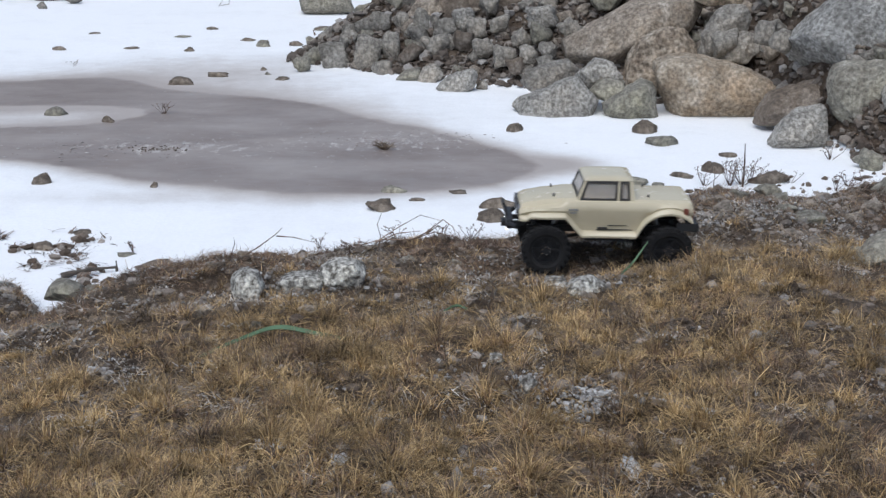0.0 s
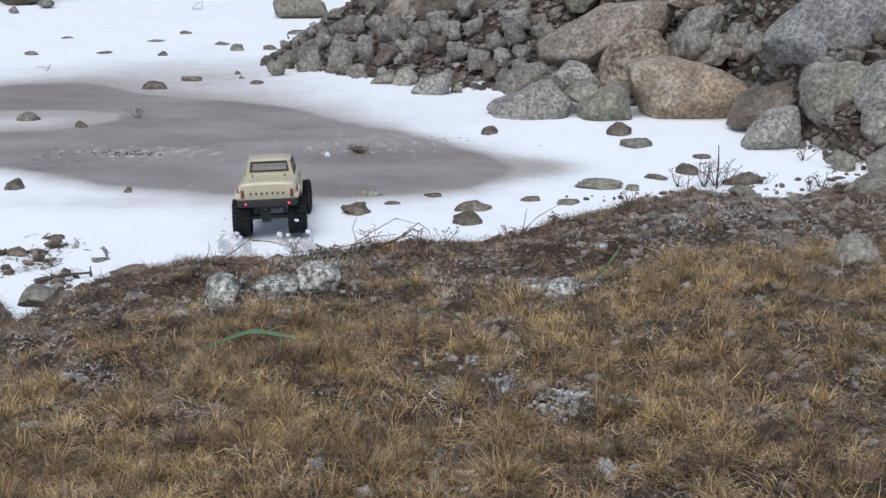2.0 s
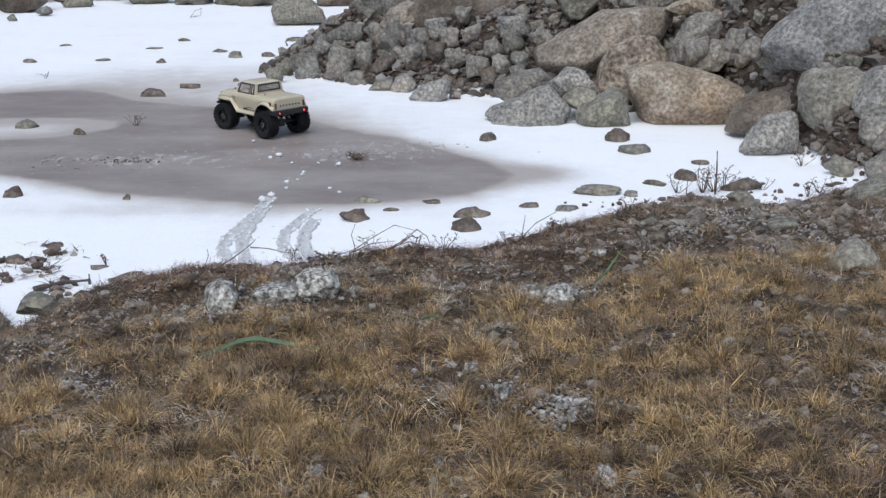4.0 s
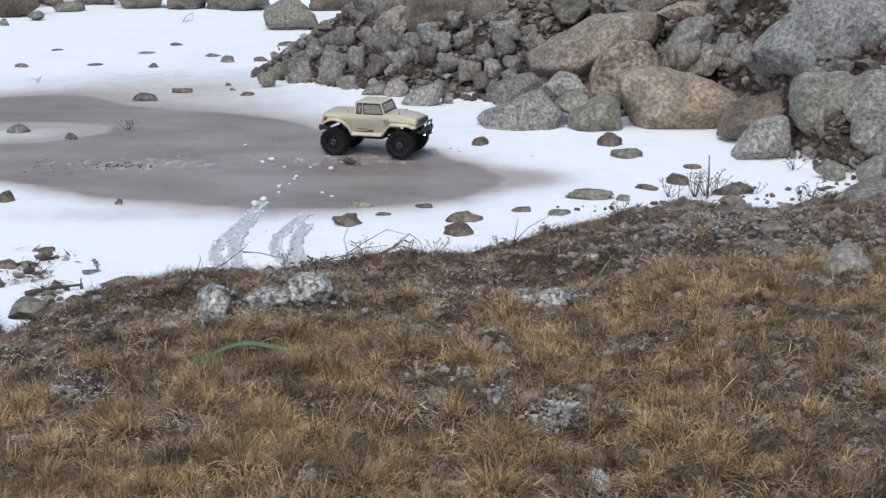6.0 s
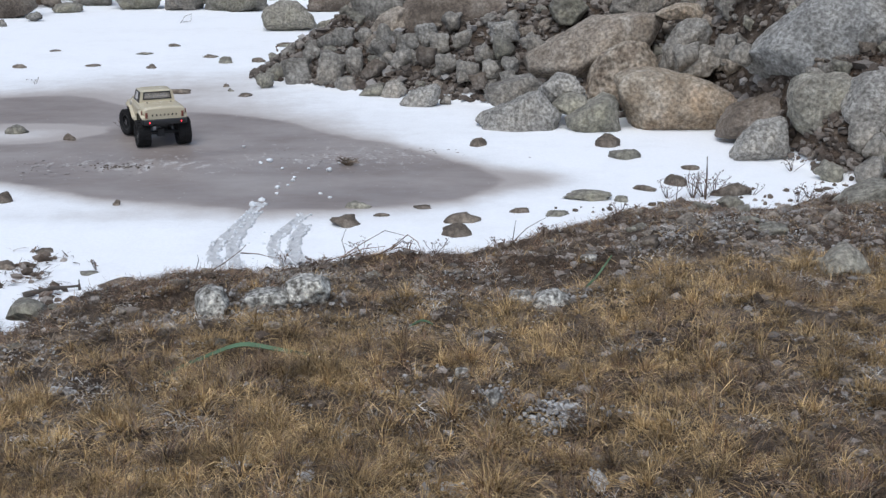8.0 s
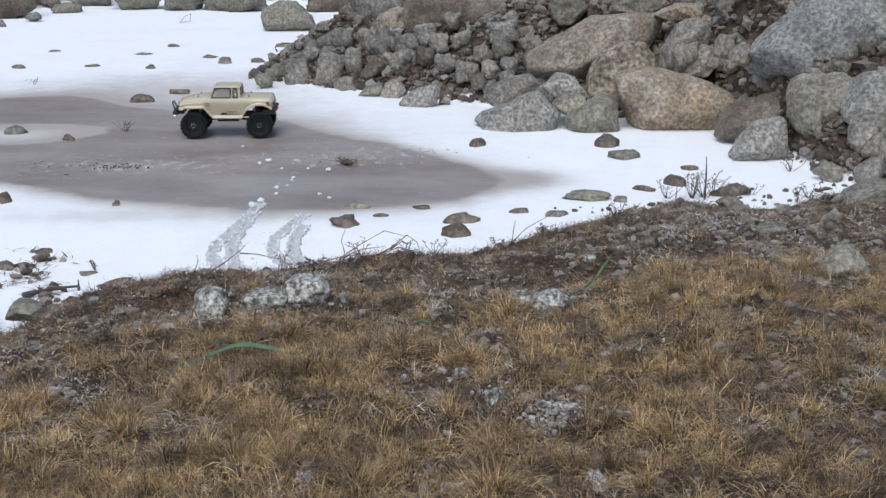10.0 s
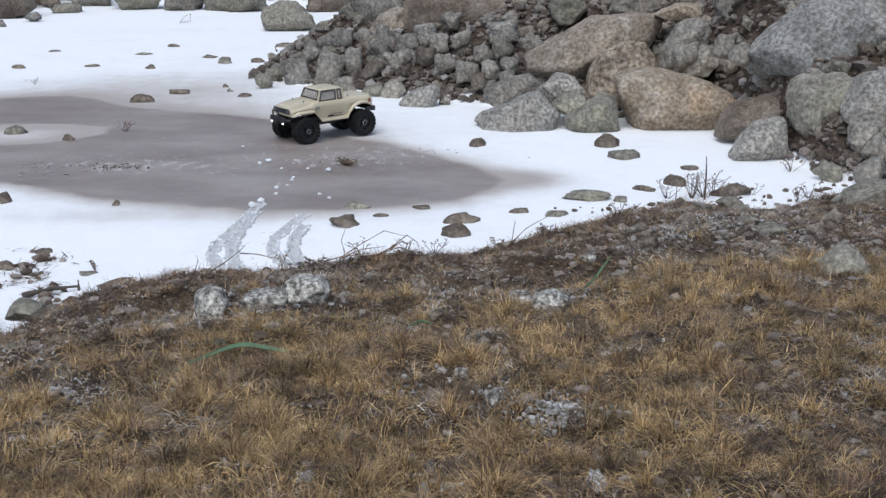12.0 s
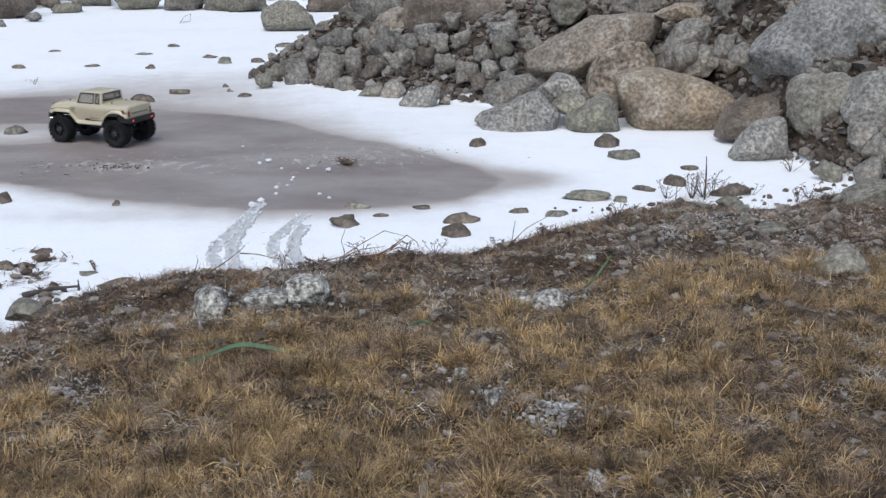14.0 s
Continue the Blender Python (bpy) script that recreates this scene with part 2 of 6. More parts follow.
POND_X = [-4.6, -3.2, -2.6, -2.32, -2.1, -1.93, -1.71, -1.35, -1.06, -0.8, -0.52, -0.23, -0.01, 0.16, 0.25, 0.19,
          0.04, -0.19, -0.42, -0.69, -0.98, -1.35, -1.64, -1.85, -2.3, -3.1, -4.6]
POND_Y = [6.9, 7.1, 7.2, 7.3, 7.34, 7.25, 7.03, 6.87, 6.74, 6.58, 6.25, 6.02, 5.76, 5.54, 5.34, 5.15,
          4.99, 4.89, 4.84, 4.82, 4.9, 5.02, 5.21, 5.32, 5.45, 5.6, 5.7]
ISLE_X = [-2.9, -2.2, -1.85, -1.66, -1.63, -1.75, -1.9, -2.3, -2.9]
ISLE_Y = [6.45, 6.52, 6.5, 6.45, 6.3, 6.14, 6.05, 5.95, 5.9]


def inside_by(x, y, px, py):
    """Metres inside a closed line, negative outside."""
    best = np.full(x.shape, 9.0)
    within = np.zeros(x.shape, bool)
    n = len(px)
    for k in range(n):
        ax, ay, bx, by = px[k], py[k], px[(k + 1) % n], py[(k + 1) % n]
        dx, dy = bx - ax, by - ay
        s = np.clip(((x - ax) * dx + (y - ay) * dy) / (dx * dx + dy * dy), 0, 1)
        best = np.minimum(best, np.hypot(x - ax - s * dx, y - ay - s * dy))
        cross = (ay > y) != (by > y)
        within ^= cross & (x < ax + (y - ay) * dx / (dy if dy else 1e-9))
    return np.where(within, best, -best)


def steps(*spans):
    out = []
    for a, b, step in spans:
        out += list(np.arange(a, b - 1e-6, step))
    return np.array(out + [spans[-1][1]])


def grid_mesh(name, xs, ys, height):
    gx, gy = np.meshgrid(xs, ys)
    x, y = gx.ravel(), gy.ravel()
    verts = np.stack([x, y, height(x, y)], 1)
    w, h = len(xs), len(ys)
    i = (np.arange(h - 1)[:, None] * w + np.arange(w - 1)[None]).ravel()
    faces = np.stack([i, i + 1, i + w + 1, i + w], 1)
    me = bpy.data.meshes.new(name)
    me.from_pydata(verts.tolist(), [], faces.tolist())
    me.polygons.foreach_set("use_smooth", [True] * len(faces))
    return me, x, y


def make_ground():
    xs = steps((-700, -100, 150), (-100, -10, 15), (-10, -4.5, 0.5), (-4.5, -1.9, 0.06), (-1.9, 2.2, 0.024), (2.2, 5, 0.08), (5, 10, 0.5), (10, 100, 15), (100, 700, 150))
    ys = steps((-700, -100, 150), (-100, -5, 10), (-5, 1.2, 0.3), (1.2, 5.2, 0.024), (5.2, 9, 0.045), (9, 14, 0.1), (14, 30, 1), (30, 100, 10), (100, 700, 150))
    me, x, y = grid_mesh("ground", xs, ys, earth)
    land = land_height(x, y)
    pond = inside_by(x, y, POND_X, POND_Y)
    isle = inside_by(x, y, ISLE_X, ISLE_Y)
    ice = np.minimum(pond, -isle)
    snow = 1.05 - land / 0.05
    snow = np.where((y > 3.3) & (mound_height(x, y) > 0.02), 0.75 - mound_height(x, y) / 0.12, snow)
    snow = np.where(y > 12.6, 0.15, snow)
    slush = 0.95 * np.exp(-np.maximum(-ice, 0) / (0.1 + 0.2 * smooth01((y - 6.0) / 0.6))) + 0.4 * (isle > 0) + 0.75 * np.exp(-((x - 0.34) ** 2 / 0.035 + (y - 5.36) ** 2 / 0.035))
    slush += 0.5 * np.exp(-((x + 1.45) ** 2 / 0.5 + (y - 7.6) ** 2 / 0.45)) + 0.3 * np.exp(-((x + 1.2) ** 2 / 0.6 + (y - 4.75) ** 2 / 0.015))
    crust = 0.62 * np.exp(-((x + 0.35) ** 2 / 0.1 + (y - 5.78) ** 2 / 0.05)) + 0.62 * np.exp(-((x + 1.35) ** 2 / 0.2 + (y - 5.6) ** 2 / 0.025)) - 0.25 + 0.2 * np.exp(-((x + 1.0) ** 2 / 0.6 + (y - 5.9) ** 2 / 0.3))
    for name, values in (("snow", snow), ("ice", ice), ("slush", slush), ("crust", crust)):
        me.attributes.new(name, "FLOAT", "POINT").data.foreach_set("value", np.asarray(values, np.float32))
    me.materials.append(GROUND)
    return tagged(new("ground", me), "winter ground of brown soil, old snow and silty grey ice", "ground", kind="structure")


ground = make_ground()


# ---- building blocks ----
def part(name, bm, material, parent=None, label="", smooth=True, sharp=35):
    """Links a bmesh as one mesh object, under a thing or a part."""
    me = bpy.data.meshes.new(name)
    bmesh.ops.recalc_face_normals(bm, faces=bm.faces)
    for e in bm.edges:
        e.smooth = not (len(e.link_faces) == 2 and e.calc_face_angle(0) > radians(sharp))
    for f in bm.faces:
        f.smooth = smooth
    bm.to_mesh(me)
    bm.free()
    me.materials.append(material)
    ob = new(name, me)
    if parent:
        ob.parent = parent
    return tagged(ob, label)


# ---- rocks ----
def rock_mesh(name, size, seed, cuts=14, detail=3, rough=0.045, block=False):
    """A broken stone: a ball cut by random planes, its edges worn, its faces uneven."""
    rng = random.Random(seed)
    bm = bmesh.new()
    bmesh.ops.create_icosphere(bm, subdivisions=detail, radius=1)
    planes = []
    for _ in range(cuts):
        d = Vector((rng.gauss(0, 1), rng.gauss(0, 1), rng.gauss(0, 1))).normalized()
        planes.append((d, rng.uniform(0.46, 0.78)))
    if block:
        for axis in ((1, 0, 0), (-1, 0, 0), (0, 1, 0), (0, -1, 0), (0, 0, 1), (0, 0, -1)):
            d = Vector((axis[0] + rng.uniform(-0.22, 0.22), axis[1] + rng.uniform(-0.22, 0.22), axis[2] + rng.uniform(-0.22, 0.22))).normalized()
            planes.append((d, rng.uniform(0.52, 0.6)))
        planes = [q if i < 6 else (q[0], q[1] + 0.16) for i, q in enumerate(planes[::-1])]
    shift = Vector((rng.uniform(0, 50), rng.uniform(0, 50), rng.uniform(0, 50)))
    for v in bm.verts:
        d = v.co.normalized()
        worn = 1.0
        for axis, k in planes:
            a = d.dot(axis)
            if a > 0.05:
                r = k / a
                if r < worn + 0.05:
                    h = max(0.0, min(1.0, 0.5 + 0.5 * (worn - r) / 0.022))
                    worn = worn * (1 - h) + r * h - 0.022 * h * (1 - h) * 0.5
        worn *= 1 + rough * 2.4 * noise.noise(d * 1.7 + shift) + rough * 1.2 * noise.noise(d * 4.5 + shift) + rough * 0.9 * noise.noise(d * 11 + shift) + rough * 0.7 * noise.noise(d * 23 + shift) + rough * 0.4 * noise.noise(d * 47 + shift)
        v.co = d * worn
    lo = Vector([min(v.co[i] for v in bm.verts) for i in range(3)])
    hi = Vector([max(v.co[i] for v in bm.verts) for i in range(3)])
    for v in bm.verts:
        for i in range(3):
            v.co[i] = (2 * (v.co[i] - lo[i]) / (hi[i] - lo[i]) - 1) * size[i]
    me = bpy.data.meshes.new(name)
    for e in bm.edges:
        e.smooth = e.calc_face_angle(0) < radians(20)
    for f in bm.faces:
        f.smooth = True
    bm.to_mesh(me)
    bm.free()
    return me


def boulder(label, at, size, seed, material, lean=0, detail=4, name="boulder", group="", cuts=14, rough=0.085, sink=0.0, block=False):
    """One stone. lean: degrees that its long axis rises to the right."""
    me = rock_mesh(name, size, seed, cuts, detail, rough, block)
    me.materials.append(material)
    ob = new(name, me)
    ob.matrix_basis = pose(at[0], at[1], at[2] - sink, 0, -lean, 0)
    return tagged(ob, label, "boulder" if name == "boulder" else "stone", group)


def great_stone(label, at, deep, sides, seed, material, name="boulder", group="", facets=(), detail=5, rough=0.017):
    """A great stone, cut to its flat sides, with worn edges, pits and uneven faces. facets: further flat sides
    that face the bank, as (degrees round, degrees forward, share of the half size)."""
    rng = random.Random(seed)
    planes = []
    for turn, far in sides:
        n = Vector((math.cos(radians(turn)), 0, math.sin(radians(turn))))
        planes.append((n, max(far, 0.01) * 1.03))
        for way in (-1, 1):
            if rng.random() < 0.5:
                continue
            lean = radians(rng.uniform(30, 60))
            m = n * math.cos(lean) + Vector((0, way * math.sin(lean), 0))
            planes.append((m, far * math.cos(lean) * rng.uniform(0.82, 1.0) + deep * math.sin(lean) * rng.uniform(0.3, 0.55)))
    for way in (-1, 1):
        planes.append((Vector((rng.uniform(-0.25, 0.25), way, rng.uniform(0.0, 0.3))).normalized(), deep * rng.uniform(0.8, 0.95)))
    mean = sum(far for _, far in sides) / len(sides)
    for turn, forward, share in facets:
        c = math.cos(radians(forward))
        planes.append((Vector((math.cos(radians(turn)) * c, -math.sin(radians(forward)), math.sin(radians(turn)) * c)).normalized(), share * mean))
    wide = max(far * abs(math.cos(radians(turn))) for turn, far in sides)
    tall = max(far * abs(math.sin(radians(turn))) for turn, far in sides)
    bm = bmesh.new()
    bmesh.ops.create_icosphere(bm, subdivisions=detail, radius=1)
    d = np.array([v.co[:] for v in bm.verts]) * np.array([max(wide, tall * 0.6), max(deep, 0.6 * tall), max(tall, wide * 0.5)])
    d /= np.linalg.norm(d, axis=1)[:, None]
    reach = np.full(len(d), 9.0)
    soft = 0.06 * mean
    for n, far in planes:
        a = d @ np.array(n[:])
        r = np.where(a > 0.04, far / np.maximum(a, 0.04), 9.0)
        h = np.clip(0.5 + 0.5 * (reach - r) / soft, 0, 1)
        reach = reach * (1 - h) + r * h - soft * h * (1 - h)
    # chips broken off the corners
    for _ in range(5):
        n = np.array([rng.gauss(0, 1), rng.gauss(0, 1) - 0.4, rng.gauss(0, 1) + 0.2])
        n /= np.linalg.norm(n)
        a = d @ n
        far = float(np.max(a * reach)) * rng.uniform(0.78, 0.93)
        reach = np.where(a > 0.04, np.minimum(reach, far / np.maximum(a, 0.04)), reach)
    shift = Vector((rng.uniform(0, 50), rng.uniform(0, 50), rng.uniform(0, 50)))
    for v, u, r in zip(bm.verts, d, reach):
        p = Vector(u) * r
        q = p + shift
        lump = 0.9 * noise.noise(q * 7) + 0.55 * noise.noise(q * 17) + 0.38 * noise.noise(q * 41) + 0.22 * noise.noise(q * 90)
        v.co = p + Vector(u) * (rough * lump * min(1.0, mean / 0.1))
    for f in bm.faces:
        f.smooth = True
    me = bpy.data.meshes.new(name)
    bm.to_mesh(me)
    bm.free()
    me.materials.append(material)
    ob = new(name, me)
    ob.location = at
    return tagged(ob, label, "boulder" if name == "boulder" else "stone", group)


# the great stones: place, half depth, then the flat sides as (degrees round the outline, metres from the middle)
great_stone("blue-grey mottled granite boulder resting on the snow", (0.374, 6.45, 0.075), 0.13, [(-129, 0.167), (-86, 0.094), (-18, 0.197), (45, 0.144), (49, 0.138), (112, 0.061), (141, 0.13)], 31, MOTTLED, "boulder", "boulders of the rock heap")
great_stone("pale weathered boulder at the foot of the heap", (0.361, 6.8, 0.116), 0.11, [(-130, 0.115), (-87, 0.073), (-10, 0.136), (57, 0.112), (103, 0.057), (154, 0.118)], 32, GRANITE, "boulder", "boulders of the rock heap")
great_stone("grey boulder wedged between larger rocks", (0.587, 6.62, 0.162), 0.1, [(-148, 0.108), (-90, 0.079), (-13, 0.117), (44, 0.085), (74, 0.071), (132, 0.07)], 33, MOTTLED, "boulder", "boulders of the rock heap")
great_stone("small grey boulder between larger rocks", (0.629, 6.5, 0.106), 0.07, [(-154, 0.076), (-98, 0.053), (-49, 0.067), (14, 0.078), (84, 0.056), (132, 0.056)], 34, MOSS_ROCK, "boulder", "boulders of the rock heap")
great_stone("greenish-grey angular boulder resting on the snow", (0.721, 6.38, 0.070), 0.12, [(-139, 0.117), (-113, 0.092), (-82, 0.081), (9, 0.129), (74, 0.1), (117, 0.049)], 35, MOSS_ROCK, "boulder", "boulders of the rock heap")
great_stone("tan speckled granite boulder with a rusty foot", (1.187, 6.5, 0.112), 0.24, [(-164, 0.28), (-142, 0.259), (-90, 0.163), (-49, 0.242), (-42, 0.254), (41, 0.23), (68, 0.133), (77, 0.12), (92, 0.17), (129, 0.289)], 36, TAN_GRANITE, "boulder", "boulders of the rock heap")
great_stone("pitted tan boulder leaning on the heap", (0.942, 6.82, 0.184), 0.17, [(-157, 0.233), (-90, 0.182), (-16, 0.183), (35, 0.185), (87, 0.182), (119, 0.161), (154, 0.162), (172, 0.181)], 37, PITTED, "boulder", "boulders of the rock heap")
great_stone("smooth dark brown boulder half under a slab", (1.460, 6.08, 0.128), 0.15, [(-100, 0.123), (-87, 0.103), (-41, 0.179), (11, 0.184), (63, 0.135), (113, 0.066), (142, 0.099)], 38, BROWN_ROCK, "boulder", "boulders of the rock heap")
great_stone("light grey granite block at the edge of the snow", (1.406, 5.75, 0.076), 0.1, [(-159, 0.139), (-90, 0.105), (-83, 0.103), (4, 0.123), (56, 0.129), (102, 0.087), (154, 0.093)], 39, MOTTLED, "boulder", "boulders of the rock heap")
great_stone("pale weathered boulder propping a slab", (1.663, 5.75, 0.240), 0.14, [(-177, 0.147), (-149, 0.144), (-86, 0.132), (-10, 0.133), (48, 0.162), (95, 0.13), (142, 0.149)], 40, PALE_ROCK, "boulder", "boulders of the rock heap")
great_stone("grey boulder at the edge of the heap", (1.910, 5.6, 0.296), 0.16, [(-91, 0.123), (17, 0.171), (83, 0.123), (115, 0.125), (149, 0.15), (171, 0.197)], 41, MOTTLED, "boulder", "boulders of the rock heap")
great_stone("great grey granite slab leaning up the heap", (1.888, 6.15, 0.499), 0.3, [(-171, 0.545), (-139, 0.545), (-81, 0.229), (10, 0.491), (82, 0.32), (115, 0.232), (130, 0.249), (140, 0.287)], 42, SLAB, "boulder", "boulders of the rock heap", facets=[(125, 45, 0.72), (-65, 42, 0.58)], detail=6)
great_stone("long brown-grey slab leaning up the heap", (0.784, 7.1, 0.279), 0.24, [(-155, 0.38), (-106, 0.233), (-82, 0.187), (-51, 0.178), (-26, 0.261), (75, 0.28), (95, 0.177), (117, 0.153), (119, 0.155), (143, 0.261)], 43, BROWN_GRANITE, "boulder", "boulders of the rock heap", facets=[(112, 42, 0.7), (-60, 40, 0.6)])
great_stone("grey block high on the heap", (1.241, 6.75, 0.365), 0.11, [(-174, 0.113), (-104, 0.132), (-40, 0.068), (-7, 0.097), (92, 0.126), (150, 0.09)], 44, GRANITE, "boulder", "boulders of the rock heap")
great_stone("grey block high on the heap", (1.304, 6.65, 0.295), 0.09, [(-156, 0.1), (-95, 0.088), (-45, 0.061), (15, 0.087), (75, 0.085), (147, 0.051)], 45, GRANITE, "boulder", "boulders of the rock heap")
great_stone("brown-grey boulder behind the great slab", (1.616, 6.75, 0.492), 0.16, [(-161, 0.16), (-90, 0.156), (-43, 0.117), (-1, 0.148), (111, 0.092), (137, 0.072)], 46, BROWN_GRANITE, "boulder", "boulders of the rock heap")
great_stone("dark grey boulder on top of the heap", (1.558, 7.0, 0.547), 0.14, [(-147, 0.126), (-93, 0.119), (-33, 0.11), (17, 0.143), (94, 0.114), (165, 0.136)], 47, DARK_ROCK, "boulder", "boulders of the rock heap")
great_stone("flat pale tan slab on top of the heap", (1.241, 7.0, 0.502), 0.1, [(-116, 0.066), (-85, 0.035), (25, 0.105), (87, 0.041), (114, 0.041)], 48, TAN_GRANITE, "boulder", "boulders of the rock heap")
great_stone("mossy grey boulder on top of the heap", (0.696, 7.4, 0.477), 0.1, [(-151, 0.094), (-84, 0.088), (-34, 0.096), (48, 0.075), (79, 0.082), (144, 0.099)], 49, MOSS_ROCK, "boulder", "boulders of the rock heap")
great_stone("pale grey boulder on top of the heap", (1.068, 7.4, 0.502), 0.13, [(-110, 0.088), (-61, 0.097), (17, 0.143), (94, 0.092), (155, 0.125)], 50, GRANITE, "boulder", "boulders of the rock heap")
great_stone("dark grey boulder on top of the heap", (1.429, 7.2, 0.485), 0.1, [(-127, 0.063), (-60, 0.063), (12, 0.077), (90, 0.075), (156, 0.071)], 51, DARK_ROCK, "boulder", "boulders of the rock heap")
great_stone("huge dark brown boulder behind the rubble", (0.142, 8.0, 0.377), 0.35, [(-116, 0.414), (-87, 0.268), (-51, 0.42), (-4, 0.532), (21, 0.521), (95, 0.246), (149, 0.39), (160, 0.435)], 52, BROWN_ROCK, "boulder", "boulders of the rock heap")
great_stone("tall dark grey boulder at the end of the heap", (-0.397, 8.1, 0.419), 0.16, [(-168, 0.143), (-102, 0.15), (-30, 0.147), (15, 0.151), (90, 0.169), (147, 0.171)], 53, DARK_ROCK, "boulder", "boulders of the rock heap")
great_stone("brown boulder leaning at the end of the heap", (-0.307, 7.9, 0.291), 0.13, [(-144, 0.124), (-90, 0.15), (-12, 0.136), (26, 0.136), (113, 0.109), (148, 0.113)], 54, BROWN_GRANITE, "boulder", "boulders of the rock heap")
great_stone("grey stone standing alone on the snow", (-1.201, 10.3, 0.105), 0.15, [(-96, 0.11), (-83, 0.11), (21, 0.165), (50, 0.115), (88, 0.108), (115, 0.124), (165, 0.177)], 55, PALE_ROCK, "boulder", "")
great_stone("grey rock at the foot of the rubble heap", (-0.399, 7.34, 0.027), 0.06, [(-98, 0.038), (-79, 0.034), (18, 0.066), (98, 0.028), (138, 0.039)], 56, MOSS_ROCK, "rock", "rocks of the rubble heap")
great_stone("grey rock at the foot of the rubble heap", (-0.281, 7.32, 0.045), 0.06, [(-90, 0.048), (-27, 0.069), (33, 0.056), (105, 0.037), (155, 0.046)], 57, GRANITE, "rock", "rocks of the rubble heap")
great_stone("grey rock at the foot of the rubble heap", (-0.128, 7.06, 0.049), 0.06, [(-119, 0.092), (-82, 0.054), (-20, 0.095), (45, 0.102), (108, 0.036), (140, 0.058)], 58, MOTTLED, "rock", "rocks of the rubble heap")
great_stone("grey rock at the foot of the rubble heap", (0.030, 7.4, 0.046), 0.06, [(-93, 0.047), (-37, 0.067), (31, 0.043), (98, 0.046), (169, 0.056)], 59, GRANITE, "rock", "rocks of the rubble heap")
great_stone("pale lichened boulder half buried in the grassy bank", (-0.543, 2.93, 0.287), 0.045, [(-138, 0.04), (-90, 0.032), (-22, 0.037), (28, 0.033), (80, 0.03), (118, 0.033), (173, 0.037)], 60, LICHEN_ROCK, "boulder", "stones half buried in the bank")
great_stone("pale lichened boulder half buried in the grassy bank", (-0.328, 3.0, 0.287), 0.06, [(-129, 0.05), (-85, 0.037), (-16, 0.052), (33, 0.052), (88, 0.04), (117, 0.042), (167, 0.051)], 61, LICHEN_ROCK, "boulder", "stones half buried in the bank")
great_stone("low crusted stone between two lichened boulders", (-0.427, 2.99, 0.267), 0.05, [(-131, 0.046), (-86, 0.025), (-12, 0.053), (72, 0.032), (100, 0.024), (143, 0.04)], 62, LICHEN_ROCK, "boulder", "stones half buried in the bank")
great_stone("pale crusted stone half buried in the bank", (0.245, 2.9, 0.295), 0.05, [(-138, 0.04), (-86, 0.027), (-8, 0.046), (54, 0.033), (100, 0.026), (145, 0.035)], 63, LICHEN_ROCK, "rock", "stones half buried in the bank")
great_stone("small pale crusted stone half buried in the bank", (0.180, 2.95, 0.282), 0.035, [(-133, 0.022), (-73, 0.015), (30, 0.028), (92, 0.018), (134, 0.026)], 64, LICHEN_ROCK, "rock", "stones half buried in the bank")
great_stone("pale angular boulder half buried in the bank", (1.053, 3.33, 0.261), 0.07, [(-112, 0.047), (-77, 0.041), (28, 0.047), (56, 0.042), (120, 0.035), (142, 0.039)], 65, PALE_ROCK, "boulder", "stones half buried in the bank")
great_stone("flat pale boulder at the top of the bank", (1.467, 4.4, 0.172), 0.13, [(-91, 0.043), (20, 0.115), (82, 0.046), (111, 0.042), (133, 0.066)], 66, PALE_ROCK, "boulder", "stones half buried in the bank")
great_stone("brownish stone half buried in the bank", (0.910, 3.45, 0.224), 0.05, [(-92, 0.029), (8, 0.038), (59, 0.03), (115, 0.025), (163, 0.032)], 67, BROWN_GRANITE, "rock", "stones half buried in the bank")
great_stone("grey stone at the edge of the snow", (-1.120, 3.35, 0.120), 0.06, [(-90, 0.026), (11, 0.048), (66, 0.029), (106, 0.022), (151, 0.035)], 68, MOSS_ROCK, "rock", "stones half buried in the bank")
great_stone("small stone at the foot of the rubble heap", (0.008, 7.09, 0.022), 0.03, [(-96, 0.025), (-6, 0.032), (48, 0.024), (143, 0.013)], 69, GRANITE, "rock", "rocks of the rubble heap")
boulder("large stone block in the far row of rocks", (-2.685, 11.803, 0.085), (0.268, 0.213, 0.184), 40, MOSS_ROCK, group="far row of stone blocks")
boulder("large stone block in the far row of rocks", (-2.257, 11.704, 0.097), (0.231, 0.184, 0.204), 41, GRANITE, group="far row of stone blocks")
boulder("large stone block in the far row of rocks", (-1.807, 11.678, 0.092), (0.301, 0.239, 0.195), 42, MOSS_ROCK, group="far row of stone blocks")
boulder("large stone block in the far row of rocks", (-1.003, 11.663, 0.090), (0.230, 0.183, 0.188), 43, BROWN_ROCK, group="far row of stone blocks")
boulder("large stone block in the far row of rocks", (-3.211, 12.115, 0.080), (0.252, 0.200, 0.164), 44, DARK_ROCK, group="far row of stone blocks")
boulder("brown weathered stone at the far bank", (-3.697, 11.161, 0.121), (0.310, 0.246, 0.188), 60, BROWN_ROCK, detail=3, name="stone", group="stones of the far bank")
boulder("brown weathered stone at the far bank", (-3.331, 10.830, 0.031), (0.071, 0.057, 0.048), 61, DARK_ROCK, detail=3, name="stone", group="stones of the far bank")
boulder("brown weathered stone at the far bank", (-3.242, 11.495, 0.031), (0.133, 0.106, 0.050), 62, MOSS_ROCK, detail=3, name="stone", group="stones of the far bank")
